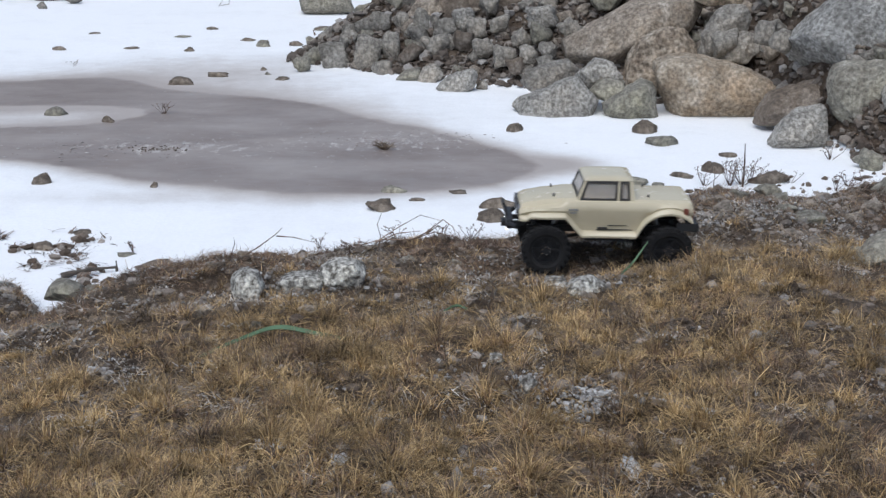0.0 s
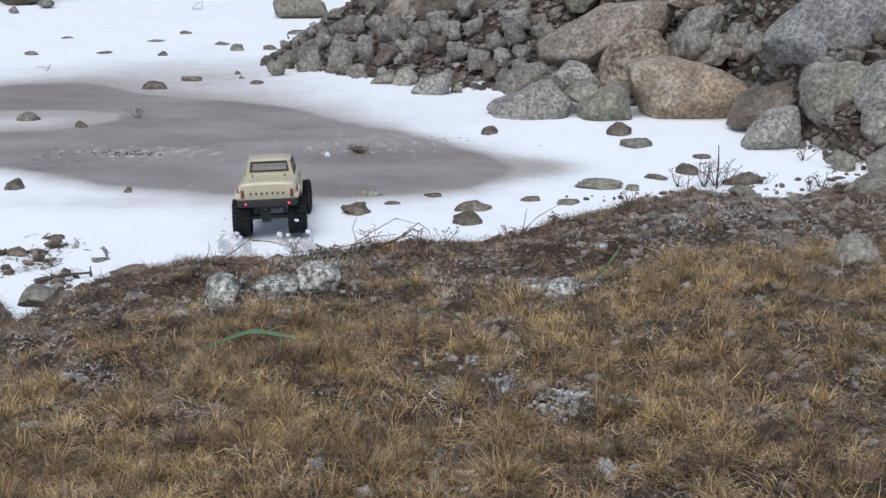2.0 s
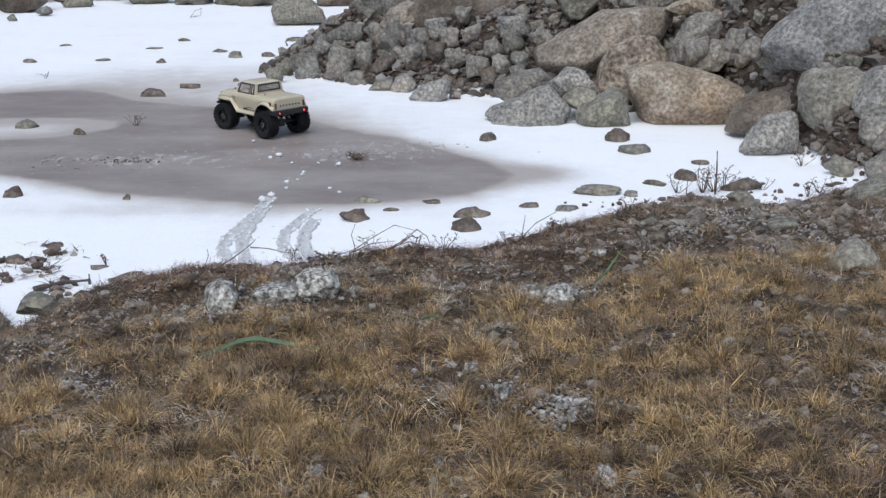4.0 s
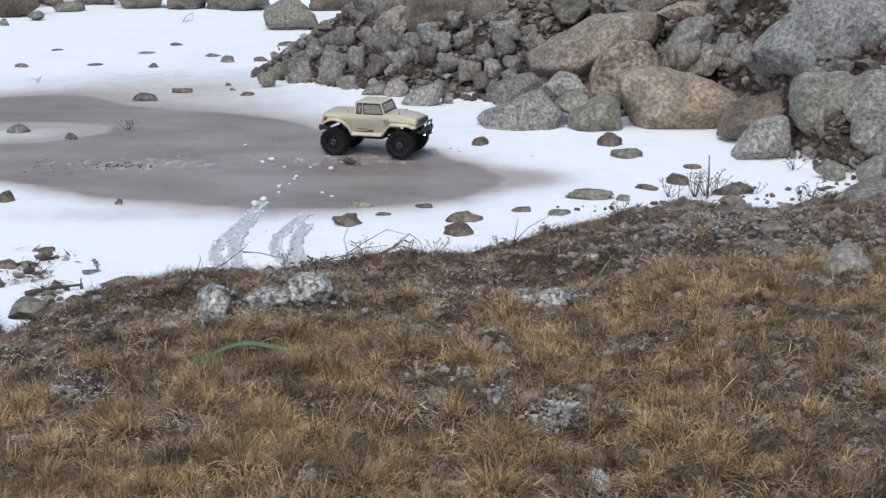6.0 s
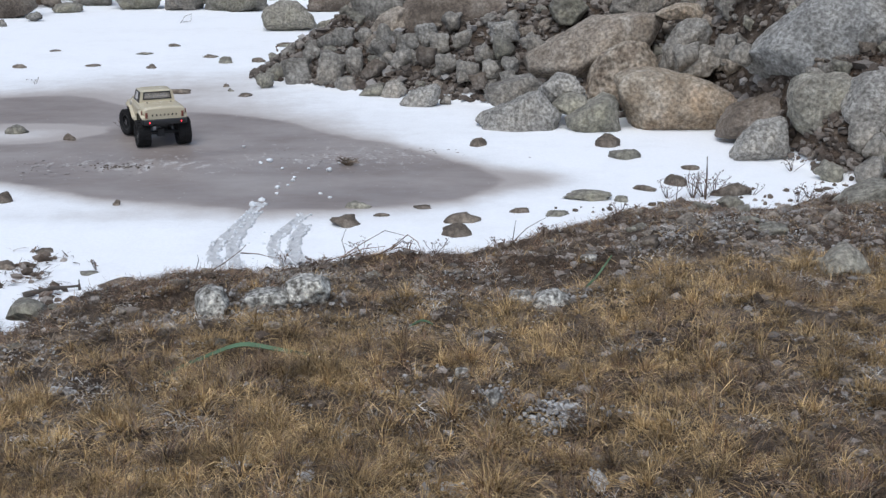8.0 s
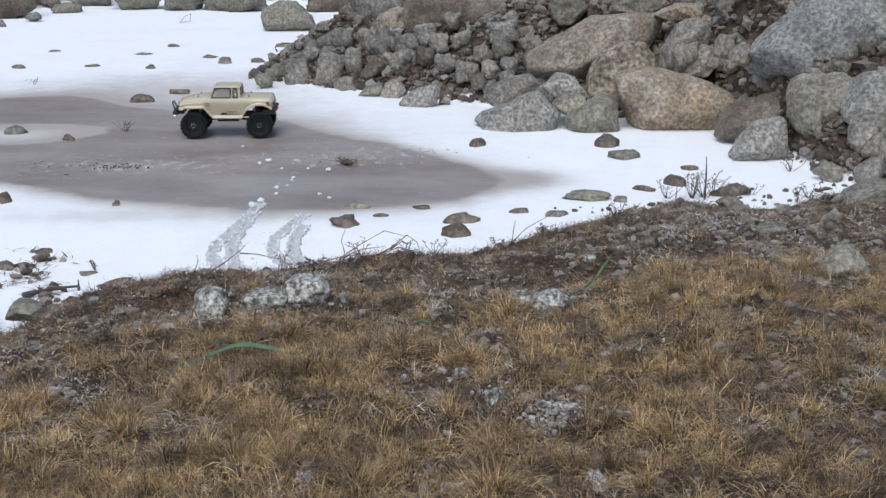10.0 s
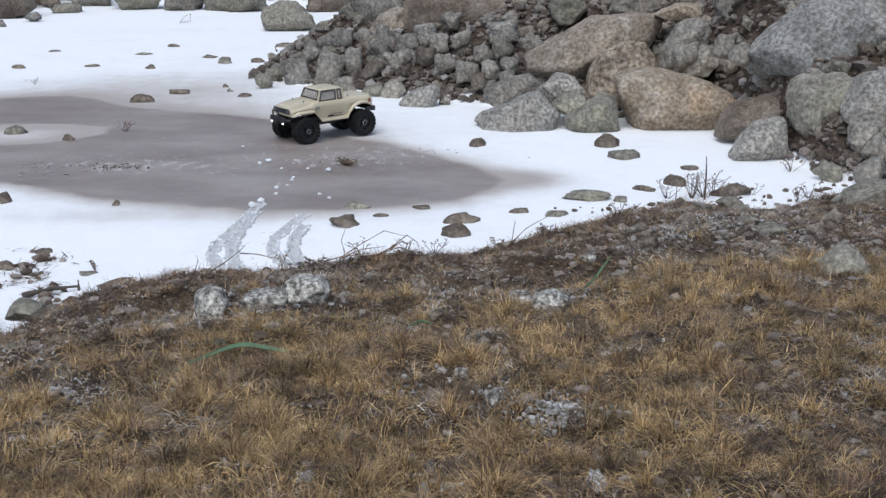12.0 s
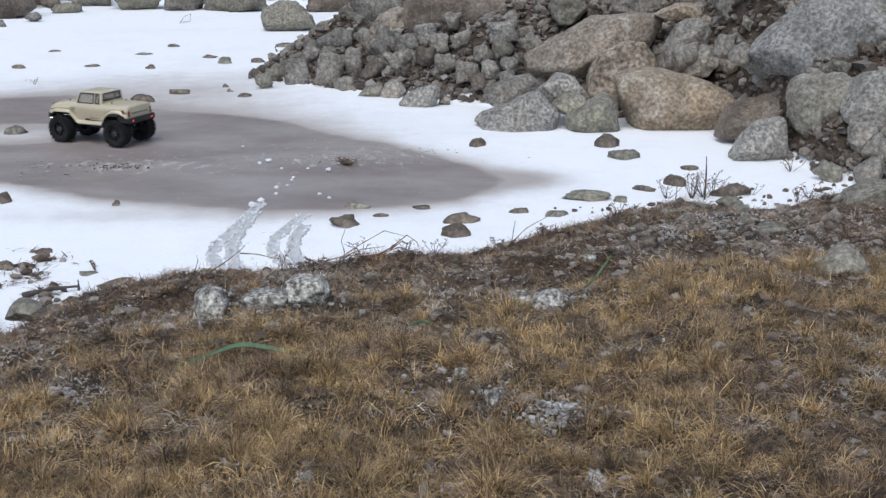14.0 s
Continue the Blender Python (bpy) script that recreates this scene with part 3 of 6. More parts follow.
boulder("brown weathered stone at the far bank", (-3.479, 10.486, 0.022), (0.040, 0.032, 0.035), 63, DARK_ROCK, detail=3, name="stone", group="stones of the far bank")
boulder("brown weathered stone at the far bank", (-3.431, 11.716, 0.079), (0.109, 0.087, 0.093), 64, BROWN_ROCK, detail=3, name="stone", group="stones of the far bank")
boulder("brown weathered stone at the far bank", (-3.198, 12.094, 0.043), (0.098, 0.078, 0.056), 65, DARK_ROCK, detail=3, name="stone", group="stones of the far bank")
boulder("broken grey granite rock on the rubble heap", (-0.651, 7.640, 0.099), (0.089, 0.071, 0.102), 100, GRANITE, block=True, lean=-15, detail=3, name="rock", cuts=12, rough=0.11, group="rocks of the rubble heap")
boulder("broken grey granite rock on the rubble heap", (-0.526, 7.611, 0.138), (0.067, 0.053, 0.100), 101, GRANITE, lean=-9, detail=3, name="rock", cuts=12, rough=0.11, group="rocks of the rubble heap")
boulder("dark grey rock on the rubble heap", (-0.333, 7.717, 0.269), (0.067, 0.054, 0.088), 102, DARK_ROCK, lean=-3, detail=3, name="rock", cuts=12, rough=0.11, group="rocks of the rubble heap")
boulder("blue-grey granite rock on the rubble heap", (-0.102, 7.639, 0.300), (0.070, 0.056, 0.073), 103, MOTTLED, lean=3, detail=3, name="rock", cuts=12, rough=0.11, group="rocks of the rubble heap")
boulder("blue-grey granite rock on the rubble heap", (0.339, 7.360, 0.352), (0.093, 0.074, 0.067), 104, MOTTLED, block=True, lean=9, detail=3, name="rock", cuts=12, rough=0.11, group="rocks of the rubble heap")
boulder("broken grey granite rock on the rubble heap", (0.482, 7.137, 0.324), (0.076, 0.061, 0.062), 105, GRANITE, lean=15, detail=3, name="rock", cuts=12, rough=0.11, group="rocks of the rubble heap")
boulder("weathered greenish-grey rock on the rubble heap", (0.327, 7.238, 0.276), (0.070, 0.056, 0.066), 106, MOSS_ROCK, lean=-10, detail=3, name="rock", cuts=12, rough=0.11, group="rocks of the rubble heap")
boulder("broken grey granite rock on the rubble heap", (0.230, 7.288, 0.245), (0.065, 0.052, 0.060), 107, GRANITE, lean=-4, detail=3, name="rock", cuts=12, rough=0.11, group="rocks of the rubble heap")
boulder("broken grey granite rock on the rubble heap", (-0.024, 7.536, 0.264), (0.063, 0.050, 0.066), 108, GRANITE, block=True, lean=2, detail=3, name="rock", cuts=12, rough=0.11, group="rocks of the rubble heap")
boulder("broken grey granite rock on the rubble heap", (0.105, 7.495, 0.296), (0.064, 0.051, 0.052), 109, GRANITE, lean=8, detail=3, name="rock", cuts=12, rough=0.11, group="rocks of the rubble heap")
boulder("broken grey granite rock on the rubble heap", (-0.237, 7.502, 0.165), (0.073, 0.058, 0.072), 110, GRANITE, lean=14, detail=3, name="rock", cuts=12, rough=0.11, group="rocks of the rubble heap")
boulder("dark grey rock on the rubble heap", (-0.365, 7.666, 0.208), (0.067, 0.054, 0.060), 111, DARK_ROCK, lean=-11, detail=3, name="rock", cuts=12, rough=0.11, group="rocks of the rubble heap")
boulder("dark grey rock on the rubble heap", (-0.591, 7.886, 0.250), (0.071, 0.056, 0.069), 112, DARK_ROCK, block=True, lean=-5, detail=3, name="rock", cuts=12, rough=0.11, group="rocks of the rubble heap")
boulder("dark grey rock on the rubble heap", (-0.770, 7.899, 0.175), (0.079, 0.063, 0.062), 113, DARK_ROCK, lean=1, detail=3, name="rock", cuts=12, rough=0.11, group="rocks of the rubble heap")
boulder("broken grey granite rock on the rubble heap", (1.223, 6.622, 0.300), (0.076, 0.060, 0.091), 114, GRANITE, lean=7, detail=3, name="rock", cuts=12, rough=0.11, group="rocks of the rubble heap")
boulder("dark grey rock on the rubble heap", (-0.857, 7.748, 0.069), (0.088, 0.070, 0.092), 120, DARK_ROCK, block=True, lean=12, detail=3, name="rock", cuts=12, rough=0.11, group="rocks of the rubble heap")
boulder("weathered greenish-grey rock on the rubble heap", (-0.995, 7.843, 0.049), (0.065, 0.052, 0.062), 121, MOSS_ROCK, lean=-13, detail=3, name="rock", cuts=12, rough=0.11, group="rocks of the rubble heap")
boulder("weathered greenish-grey rock on the rubble heap", (-1.031, 7.576, 0.042), (0.054, 0.043, 0.057), 122, MOSS_ROCK, lean=-7, detail=3, name="rock", cuts=12, rough=0.11, group="rocks of the rubble heap")
boulder("broken grey granite rock on the rubble heap", (0.130, 7.225, 0.157), (0.065, 0.052, 0.063), 124, GRANITE, block=True, lean=5, detail=3, name="rock", cuts=12, rough=0.11, group="rocks of the rubble heap")
boulder("broken grey granite rock on the rubble heap", (0.264, 7.137, 0.177), (0.057, 0.045, 0.062), 125, GRANITE, lean=11, detail=3, name="rock", cuts=12, rough=0.11, group="rocks of the rubble heap")
boulder("dark grey rock on the rubble heap", (0.357, 7.100, 0.209), (0.054, 0.043, 0.050), 126, DARK_ROCK, lean=-14, detail=3, name="rock", cuts=12, rough=0.11, group="rocks of the rubble heap")
boulder("broken grey granite rock on the rubble heap", (-0.467, 7.804, 0.254), (0.065, 0.052, 0.068), 127, GRANITE, lean=-8, detail=3, name="rock", cuts=12, rough=0.11, group="rocks of the rubble heap")
boulder("dark grey rock on the rubble heap", (-0.205, 7.631, 0.248), (0.071, 0.057, 0.063), 128, DARK_ROCK, block=True, lean=-2, detail=3, name="rock", cuts=12, rough=0.11, group="rocks of the rubble heap")
boulder("brown rock on the rubble heap", (-0.097, 7.483, 0.204), (0.063, 0.050, 0.062), 129, BROWN_ROCK, lean=4, detail=3, name="rock", cuts=12, rough=0.11, group="rocks of the rubble heap")
boulder("broken grey granite rock on the rubble heap", (0.013, 7.366, 0.180), (0.060, 0.048, 0.064), 130, GRANITE, lean=10, detail=3, name="rock", cuts=12, rough=0.11, group="rocks of the rubble heap")
boulder("brown rock on the rubble heap", (-0.400, 7.522, 0.114), (0.067, 0.054, 0.069), 131, BROWN_ROCK, lean=-15, detail=3, name="rock", cuts=12, rough=0.11, group="rocks of the rubble heap")
boulder("broken grey granite rock on the rubble heap", (1.351, 6.346, 0.415), (0.054, 0.043, 0.065), 132, GRANITE, block=True, lean=-9, detail=3, name="rock", cuts=12, rough=0.11, group="rocks of the rubble heap")
boulder("broken grey granite rock on the rubble heap", (1.156, 6.731, 0.242), (0.061, 0.049, 0.069), 133, GRANITE, lean=-3, detail=3, name="rock", cuts=12, rough=0.11, group="rocks of the rubble heap")
boulder("broken grey granite rock on the rubble heap", (1.396, 6.214, 0.393), (0.057, 0.045, 0.060), 134, GRANITE, lean=3, detail=3, name="rock", cuts=12, rough=0.11, group="rocks of the rubble heap")
boulder("brown rock on the rubble heap", (0.190, 7.121, 0.120), (0.053, 0.042, 0.050), 136, BROWN_ROCK, block=True, lean=15, detail=3, name="rock", cuts=12, rough=0.11, group="rocks of the rubble heap")
boulder("dark grey rock on the rubble heap", (0.349, 7.009, 0.147), (0.063, 0.050, 0.052), 137, DARK_ROCK, lean=-10, detail=3, name="rock", cuts=12, rough=0.11, group="rocks of the rubble heap")
boulder("broken grey granite rock on the rubble heap", (0.046, 7.666, 0.373), (0.062, 0.050, 0.063), 138, GRANITE, lean=-4, detail=3, name="rock", cuts=12, rough=0.11, group="rocks of the rubble heap")
boulder("dark grey rock on the rubble heap", (-0.686, 7.897, 0.212), (0.071, 0.056, 0.065), 139, DARK_ROCK, lean=2, detail=3, name="rock", cuts=12, rough=0.11, group="rocks of the rubble heap")
boulder("broken grey granite rock on the rubble heap", (1.757, 5.418, 0.163), (0.074, 0.059, 0.066), 141, GRANITE, lean=14, detail=3, name="rock", cuts=12, rough=0.11, group="rocks of the rubble heap")
boulder("weathered greenish-grey rock on the rubble heap", (1.590, 5.322, 0.034), (0.063, 0.051, 0.050), 142, MOSS_ROCK, lean=-11, detail=3, name="rock", cuts=12, rough=0.11, group="rocks of the rubble heap")
boulder("broken grey granite rock on the rubble heap", (1.733, 5.233, 0.054), (0.067, 0.054, 0.079), 143, GRANITE, lean=-5, detail=3, name="rock", cuts=12, rough=0.11, group="rocks of the rubble heap")
boulder("broken grey granite rock on the rubble heap", (1.796, 5.348, 0.133), (0.062, 0.049, 0.064), 147, GRANITE, lean=-12, detail=3, name="rock", cuts=12, rough=0.11, group="rocks of the rubble heap")
boulder("flat grey-brown stone frozen into the old snow", (-2.068, 6.294, -0.001), (0.060, 0.048, 0.042), 200, MOSS_ROCK, detail=3, name="stone", cuts=8, group="stones lying in the snow")
boulder("brown stone frozen into the old snow", (-1.757, 6.136, -0.002), (0.039, 0.031, 0.036), 201, WET_STONE, detail=3, name="stone", cuts=8, group="stones lying in the snow")
boulder("brown stone frozen into the old snow", (-1.640, 7.190, 0.000), (0.076, 0.061, 0.035), 202, WET_STONE, detail=3, name="stone", cuts=8, group="stones lying in the snow")
boulder("flat grey-brown stone frozen into the old snow", (-1.491, 7.443, 0.000), (0.063, 0.051, 0.024), 203, WET_STONE, detail=3, name="stone", cuts=8, group="stones lying in the snow")
boulder("brown stone frozen into the old snow", (-1.414, 8.577, -0.001), (0.049, 0.039, 0.039), 204, MOSS_ROCK, detail=3, name="stone", cuts=8, group="stones lying in the snow")
boulder("brown stone frozen into the old snow", (-1.204, 8.624, -0.001), (0.049, 0.039, 0.031), 205, WET_STONE, detail=3, name="stone", cuts=8, group="stones lying in the snow")
boulder("flat grey-brown stone frozen into the old snow", (-1.110, 7.311, 0.000), (0.045, 0.036, 0.019), 206, WET_STONE, detail=3, name="stone", cuts=8, group="stones lying in the snow")
boulder("brown stone frozen into the old snow", (-1.266, 7.629, -0.001), (0.021, 0.017, 0.022), 207, WET_STONE, detail=3, name="stone", cuts=8, group="stones lying in the snow")
boulder("brown stone frozen into the old snow", (-1.212, 7.478, -0.001), (0.019, 0.015, 0.022), 208, MOSS_ROCK, detail=3, name="stone", cuts=8, group="stones lying in the snow")
boulder("flat grey-brown stone frozen into the old snow", (-0.357, 4.626, -0.000), (0.057, 0.045, 0.039), 209, WET_STONE, detail=3, name="stone", cuts=8, group="stones lying in the snow")
boulder("brown stone frozen into the old snow", (0.068, 4.698, 0.001), (0.070, 0.056, 0.033), 210, WET_STONE, detail=3, name="stone", cuts=8, group="stones lying in the snow")
boulder("brown stone frozen into the old snow", (0.044, 4.499, -0.000), (0.056, 0.045, 0.042), 211, WET_STONE, detail=3, name="stone", cuts=8, group="stones lying in the snow")
boulder("flat grey-brown stone frozen into the old snow", (0.561, 5.049, 0.007), (0.097, 0.077, 0.022), 212, MOSS_ROCK, detail=3, name="stone", cuts=8, group="stones lying in the snow")
boulder("brown stone frozen into the old snow", (0.947, 5.260, -0.001), (0.049, 0.039, 0.041), 213, WET_STONE, detail=3, name="stone", cuts=8, group="stones lying in the snow")
boulder("brown stone frozen into the old snow", (-1.016, 3.914, 0.002), (0.066, 0.053, 0.028), 214, WET_STONE, detail=3, name="stone", cuts=8, group="stones lying in the snow")
boulder("flat grey-brown stone frozen into the old snow", (-1.346, 4.287, 0.002), (0.039, 0.032, 0.010), 215, WET_STONE, detail=3, name="stone", cuts=8, group="stones lying in the snow")
boulder("brown stone frozen into the old snow", (0.804, 5.750, -0.001), (0.073, 0.058, 0.044), 216, MOSS_ROCK, detail=3, name="stone", cuts=8, group="stones lying in the snow")
boulder("brown stone frozen into the old snow", (0.758, 5.988, -0.002), (0.060, 0.048, 0.057), 217, WET_STONE, detail=3, name="stone", cuts=8, group="stones lying in the snow")
boulder("flat grey-brown stone frozen into the old snow", (0.160, 6.010, -0.002), (0.041, 0.033, 0.042), 218, WET_STONE, detail=3, name="stone", cuts=8, group="stones lying in the snow")
boulder("brown stone frozen into the old snow", (0.009, 7.104, -0.002), (0.032, 0.026, 0.047), 219, WET_STONE, detail=3, name="stone", cuts=8, group="stones lying in the snow")
boulder("brown stone frozen into the old snow", (-1.110, 9.351, -0.000), (0.070, 0.056, 0.028), 220, MOSS_ROCK, detail=3, name="stone", cuts=8, group="stones lying in the snow")
boulder("flat grey-brown stone frozen into the old snow", (-1.258, 4.918, -0.001), (0.016, 0.013, 0.021), 221, WET_STONE, detail=3, name="stone", cuts=8, group="stones lying in the snow")
boulder("brown stone frozen into the old snow", (-1.852, 8.358, -0.001), (0.037, 0.029, 0.028), 222, WET_STONE, detail=3, name="stone", cuts=8, group="stones lying in the snow")
boulder("brown stone frozen into the old snow", (-1.902, 9.376, -0.000), (0.043, 0.034, 0.018), 223, WET_STONE, detail=3, name="stone", cuts=8, group="stones lying in the snow")
boulder("flat grey-brown stone frozen into the old snow", (-0.325, 4.895, 0.003), (0.051, 0.041, 0.017), 224, MOSS_ROCK, detail=3, name="stone", cuts=8, group="stones lying in the snow")
boulder("brown stone frozen into the old snow", (-0.232, 4.761, 0.002), (0.031, 0.025, 0.008), 225, WET_STONE, detail=3, name="stone", cuts=8, group="stones lying in the snow")
boulder("brown stone frozen into the old snow", (-0.082, 4.878, 0.003), (0.036, 0.029, 0.006), 226, WET_STONE, detail=3, name="stone", cuts=8, group="stones lying in the snow")
boulder("flat grey-brown stone frozen into the old snow", (0.285, 4.821, 0.001), (0.040, 0.032, 0.014), 227, WET_STONE, detail=3, name="stone", cuts=8, group="stones lying in the snow")
boulder("brown stone frozen into the old snow", (0.425, 4.778, 0.003), (0.046, 0.037, 0.011), 228, MOSS_ROCK, detail=3, name="stone", cuts=8, group="stones lying in the snow")
boulder("brown stone frozen into the old snow", (1.057, 5.533, 0.001), (0.040, 0.032, 0.017), 229, WET_STONE, detail=3, name="stone", cuts=8, group="stones lying in the snow")
boulder("flat grey-brown stone frozen into the old snow", (-1.712, 4.975, -0.002), (0.036, 0.029, 0.039), 230, WET_STONE, detail=3, name="stone", cuts=8, group="stones lying in the snow")
boulder("brown stone frozen into the old snow", (-1.419, 4.103, -0.000), (0.042, 0.034, 0.024), 231, WET_STONE, detail=3, name="stone", cuts=8, group="stones lying in the snow")
boulder("brown stone frozen into the old snow", (-1.136, 4.036, 0.001), (0.031, 0.025, 0.012), 232, MOSS_ROCK, detail=3, name="stone", cuts=8, group="stones lying in the snow")
boulder("brown stone frozen into the old snow", (-1.562, 8.830, 0.000), (0.060, 0.048, 0.019), 235, WET_STONE, detail=3, name="stone", cuts=8, group="stones lying in the snow")
boulder("flat grey-brown stone frozen into the old snow", (-2.030, 8.986, 0.002), (0.062, 0.050, 0.008), 236, MOSS_ROCK, detail=3, name="stone", cuts=8, group="stones lying in the snow")
boulder("brown stone frozen into the old snow", (-2.697, 8.381, -0.000), (0.049, 0.040, 0.023), 237, WET_STONE, detail=3, name="stone", cuts=8, group="stones lying in the snow")
boulder("brown stone frozen into the old snow", (-2.668, 9.095, 0.000), (0.049, 0.039, 0.012), 238, WET_STONE, detail=3, name="stone", cuts=8, group="stones lying in the snow")
boulder("flat grey-brown stone frozen into the old snow", (-2.247, 8.454, 0.001), (0.051, 0.041, 0.009), 239, WET_STONE, detail=3, name="stone", cuts=8, group="stones lying in the snow")
boulder("brown stone frozen into the old snow", (0.688, 4.980, -0.000), (0.029, 0.023, 0.022), 240, MOSS_ROCK, detail=3, name="stone", cuts=8, group="stones lying in the snow")
boulder("brown stone frozen into the old snow", (0.809, 5.172, 0.002), (0.048, 0.038, 0.015), 241, WET_STONE, detail=3, name="stone", cuts=8, group="stones lying in the snow")
boulder("flat grey-brown stone frozen into the old snow", (-0.689, 3.312, 0.205), (0.017, 0.014, 0.007), 242, WET_STONE, detail=3, name="stone", cuts=8, group="stones lying in the snow")
boulder("brown stone frozen into the old snow", (1.145, 5.123, 0.003), (0.090, 0.072, 0.032), 243, WET_STONE, detail=3, name="stone", cuts=8, group="stones lying in the snow")
boulder("pale lichened stone half buried in the grassy bank", (0.978, 3.794, 0.211), (0.054, 0.043, 0.024), 305, MOSS_ROCK, name="stone", cuts=9, rough=0.09, group="stones half buried in the bank")
boulder("pale lichened stone half buried in the grassy bank", (0.085, 2.173, 0.355), (0.022, 0.018, 0.024), 306, LICHEN_ROCK, name="stone", cuts=9, rough=0.09, group="stones half buried in the bank")
boulder("pale lichened stone half buried in the grassy bank", (0.034, 2.346, 0.334), (0.018, 0.014, 0.017), 310, LICHEN_ROCK, name="stone", cuts=9, rough=0.09, group="stones half buried in the bank")
boulder("pale lichened stone half buried in the grassy bank", (-0.572, 2.146, 0.334), (0.014, 0.012, 0.015), 311, LICHEN_ROCK, name="stone", cuts=9, rough=0.09, group="stones half buried in the bank")
boulder("pale lichened stone half buried in the grassy bank", (0.386, 3.373, 0.257), (0.024, 0.019, 0.013), 312, LICHEN_ROCK, name="stone", cuts=9, rough=0.09, group="stones half buried in the bank")
boulder("pale lichened stone half buried in the grassy bank", (0.957, 4.244, 0.174), (0.050, 0.040, 0.035), 313, MOSS_ROCK, name="stone", cuts=9, rough=0.09, group="stones half buried in the bank")


# ---- the radio-controlled truck ----
WHEELBASE, TRACK, RADIUS = 0.31, 0.186, 0.063


def add_box(bm, size, m):
    bmesh.ops.create_cube(bm, size=1, matrix=m @ Matrix.Diagonal((*size, 1)))


def soft_box(size, m=None, bevel=0.003, segments=2):
    bm = bmesh.new()
    add_box(bm, size, m or Matrix())
    bmesh.ops.bevel(bm, geom=bm.edges[:], offset=bevel, segments=segments, affect="EDGES", profile=0.5)
    return bm


def rod(bm, a, b, r, sides=8):
    a, b = Vector(a), Vector(b)
    turn = (b - a).to_track_quat("Z", "Y").to_matrix().to_4x4()
    bmesh.ops.create_cone(bm, cap_ends=True, segments=sides, radius1=r, radius2=r, depth=(b - a).length, matrix=Matrix.Translation((a + b) / 2) @ turn)


def lathe(bm, profile, sides=36, turn=None):
    """Turns a closed (radius, offset) line about the y axis."""
    rings = []
    for k in range(sides):
        a = 2 * math.pi * k / sides
        rings.append([bm.verts.new((r * math.cos(a), o, r * math.sin(a))) for r, o in profile])
    n = len(profile)
    for k in range(sides):
        p, q = rings[k], rings[(k + 1) % sides]
        for i in range(n):
            j = (i + 1) % n
            bm.faces.new((p[i], p[j], q[j], q[i]))


def make_wheel(parent, x, y):
    wheel = new("wheel")
    wheel.parent = parent
    wheel.location = (x, y, RADIUS)
    wheel.rotation_mode = "QUATERNION"
    r, w = RADIUS, 0.028
    bm = bmesh.new()
    lathe(bm, [(r * 0.58, -w * 0.8), (r * 0.7, -w), (r * 0.86, -w), (r * 0.925, -w * 0.86), (r * 0.925, w * 0.86), (r * 0.86, w), (r * 0.7, w), (r * 0.58, w * 0.8)])
    for k in range(22):
        for side in (-1, 1):
            a = 2 * math.pi * (k + 0.25 * side) / 22
            m = Matrix.Rotation(-a, 4, "Y") @ pose(r * 0.945, side * w * 0.56, 0, 18 * side, 0, 0)
            add_box(bm, (r * 0.085, w * 0.92, 0.0105), m)
            m = Matrix.Rotation(-a, 4, "Y") @ pose(r * 0.88, side * w * 1.0, 0, 0, 0, 0)
            add_box(bm, (r * 0.13, 0.004, 0.008), m)
    part("tyre", bm, RUBBER, wheel, "black off-road tyre with chunky lugs", sharp=30)
    out = 1 if y > 0 else -1
    bm = bmesh.new()
    lathe(bm, [(r * 0.6, -w * 0.82), (r * 0.6, w * 0.82), (r * 0.54, w * 0.82), (r * 0.5, w * 0.3), (r * 0.5, -w * 0.3), (r * 0.54, -w * 0.82)], 30)
    bmesh.ops.create_cone(bm, cap_ends=True, segments=30, radius1=r * 0.52, radius2=r * 0.52, depth=0.006, matrix=pose(0, out * w * 0.25, 0, 90))
    for k in range(6):
        m = Matrix.Rotation(k * math.pi / 3, 4, "Y") @ pose(r * 0.34, out * w * 0.42, 0)
        add_box(bm, (r * 0.36, 0.007, 0.009), m)
    bmesh.ops.create_cone(bm, cap_ends=True, segments=20, radius1=r * 0.24, radius2=r * 0.2, depth=0.014, matrix=pose(0, out * w * 0.5, 0, -90 * out))
    part("rim", bm, RIM_BLACK, wheel, "black spoked beadlock rim")
    bm = bmesh.new()
    for k in range(6):
        a = k * math.pi / 3 + 0.3
        bmesh.ops.create_cone(bm, cap_ends=True, segments=6, radius1=0.0022, radius2=0.0022, depth=0.004, matrix=pose(r * 0.16 * math.cos(a), out * w * 0.76, r * 0.16 * math.sin(a), 90))
    part("bolt_ring", bm, CHROME, wheel, "small chrome wheel bolts")
    return wheel


# half sections of the shell along the truck: x, bottom, waist, shoulder, top, half width, half width on top
ARCH_F, ARCH_R = 0.152, -0.155


def sill(x):
    """Lower edge of the shell: the sill between two wheel arches."""
    z = 0.093
    if abs(x - ARCH_F) < 0.086:
        z = max(z, 0.093 + 0.049 * min(1, 2.1 * (1 - abs(x - ARCH_F) / 0.086)))
    if x > ARCH_F:
        z = max(z, 0.134)
    if abs(x - ARCH_R) < 0.082:
        z = max(z, 0.074 + math.sqrt(max(0, 0.082 ** 2 - (x - ARCH_R) ** 2)))
    if x < ARCH_R - 0.05:
        z = max(z, 0.112)
    return z


def top_line(x):
    return float(np.interp(x, [-0.215, -0.209, -0.19, -0.06, 0.06, 0.115, 0.16, 0.205, 0.218, 0.224], [0.18, 0.187, 0.188, 0.189, 0.191, 0.19, 0.186, 0.178, 0.172, 0.162]))


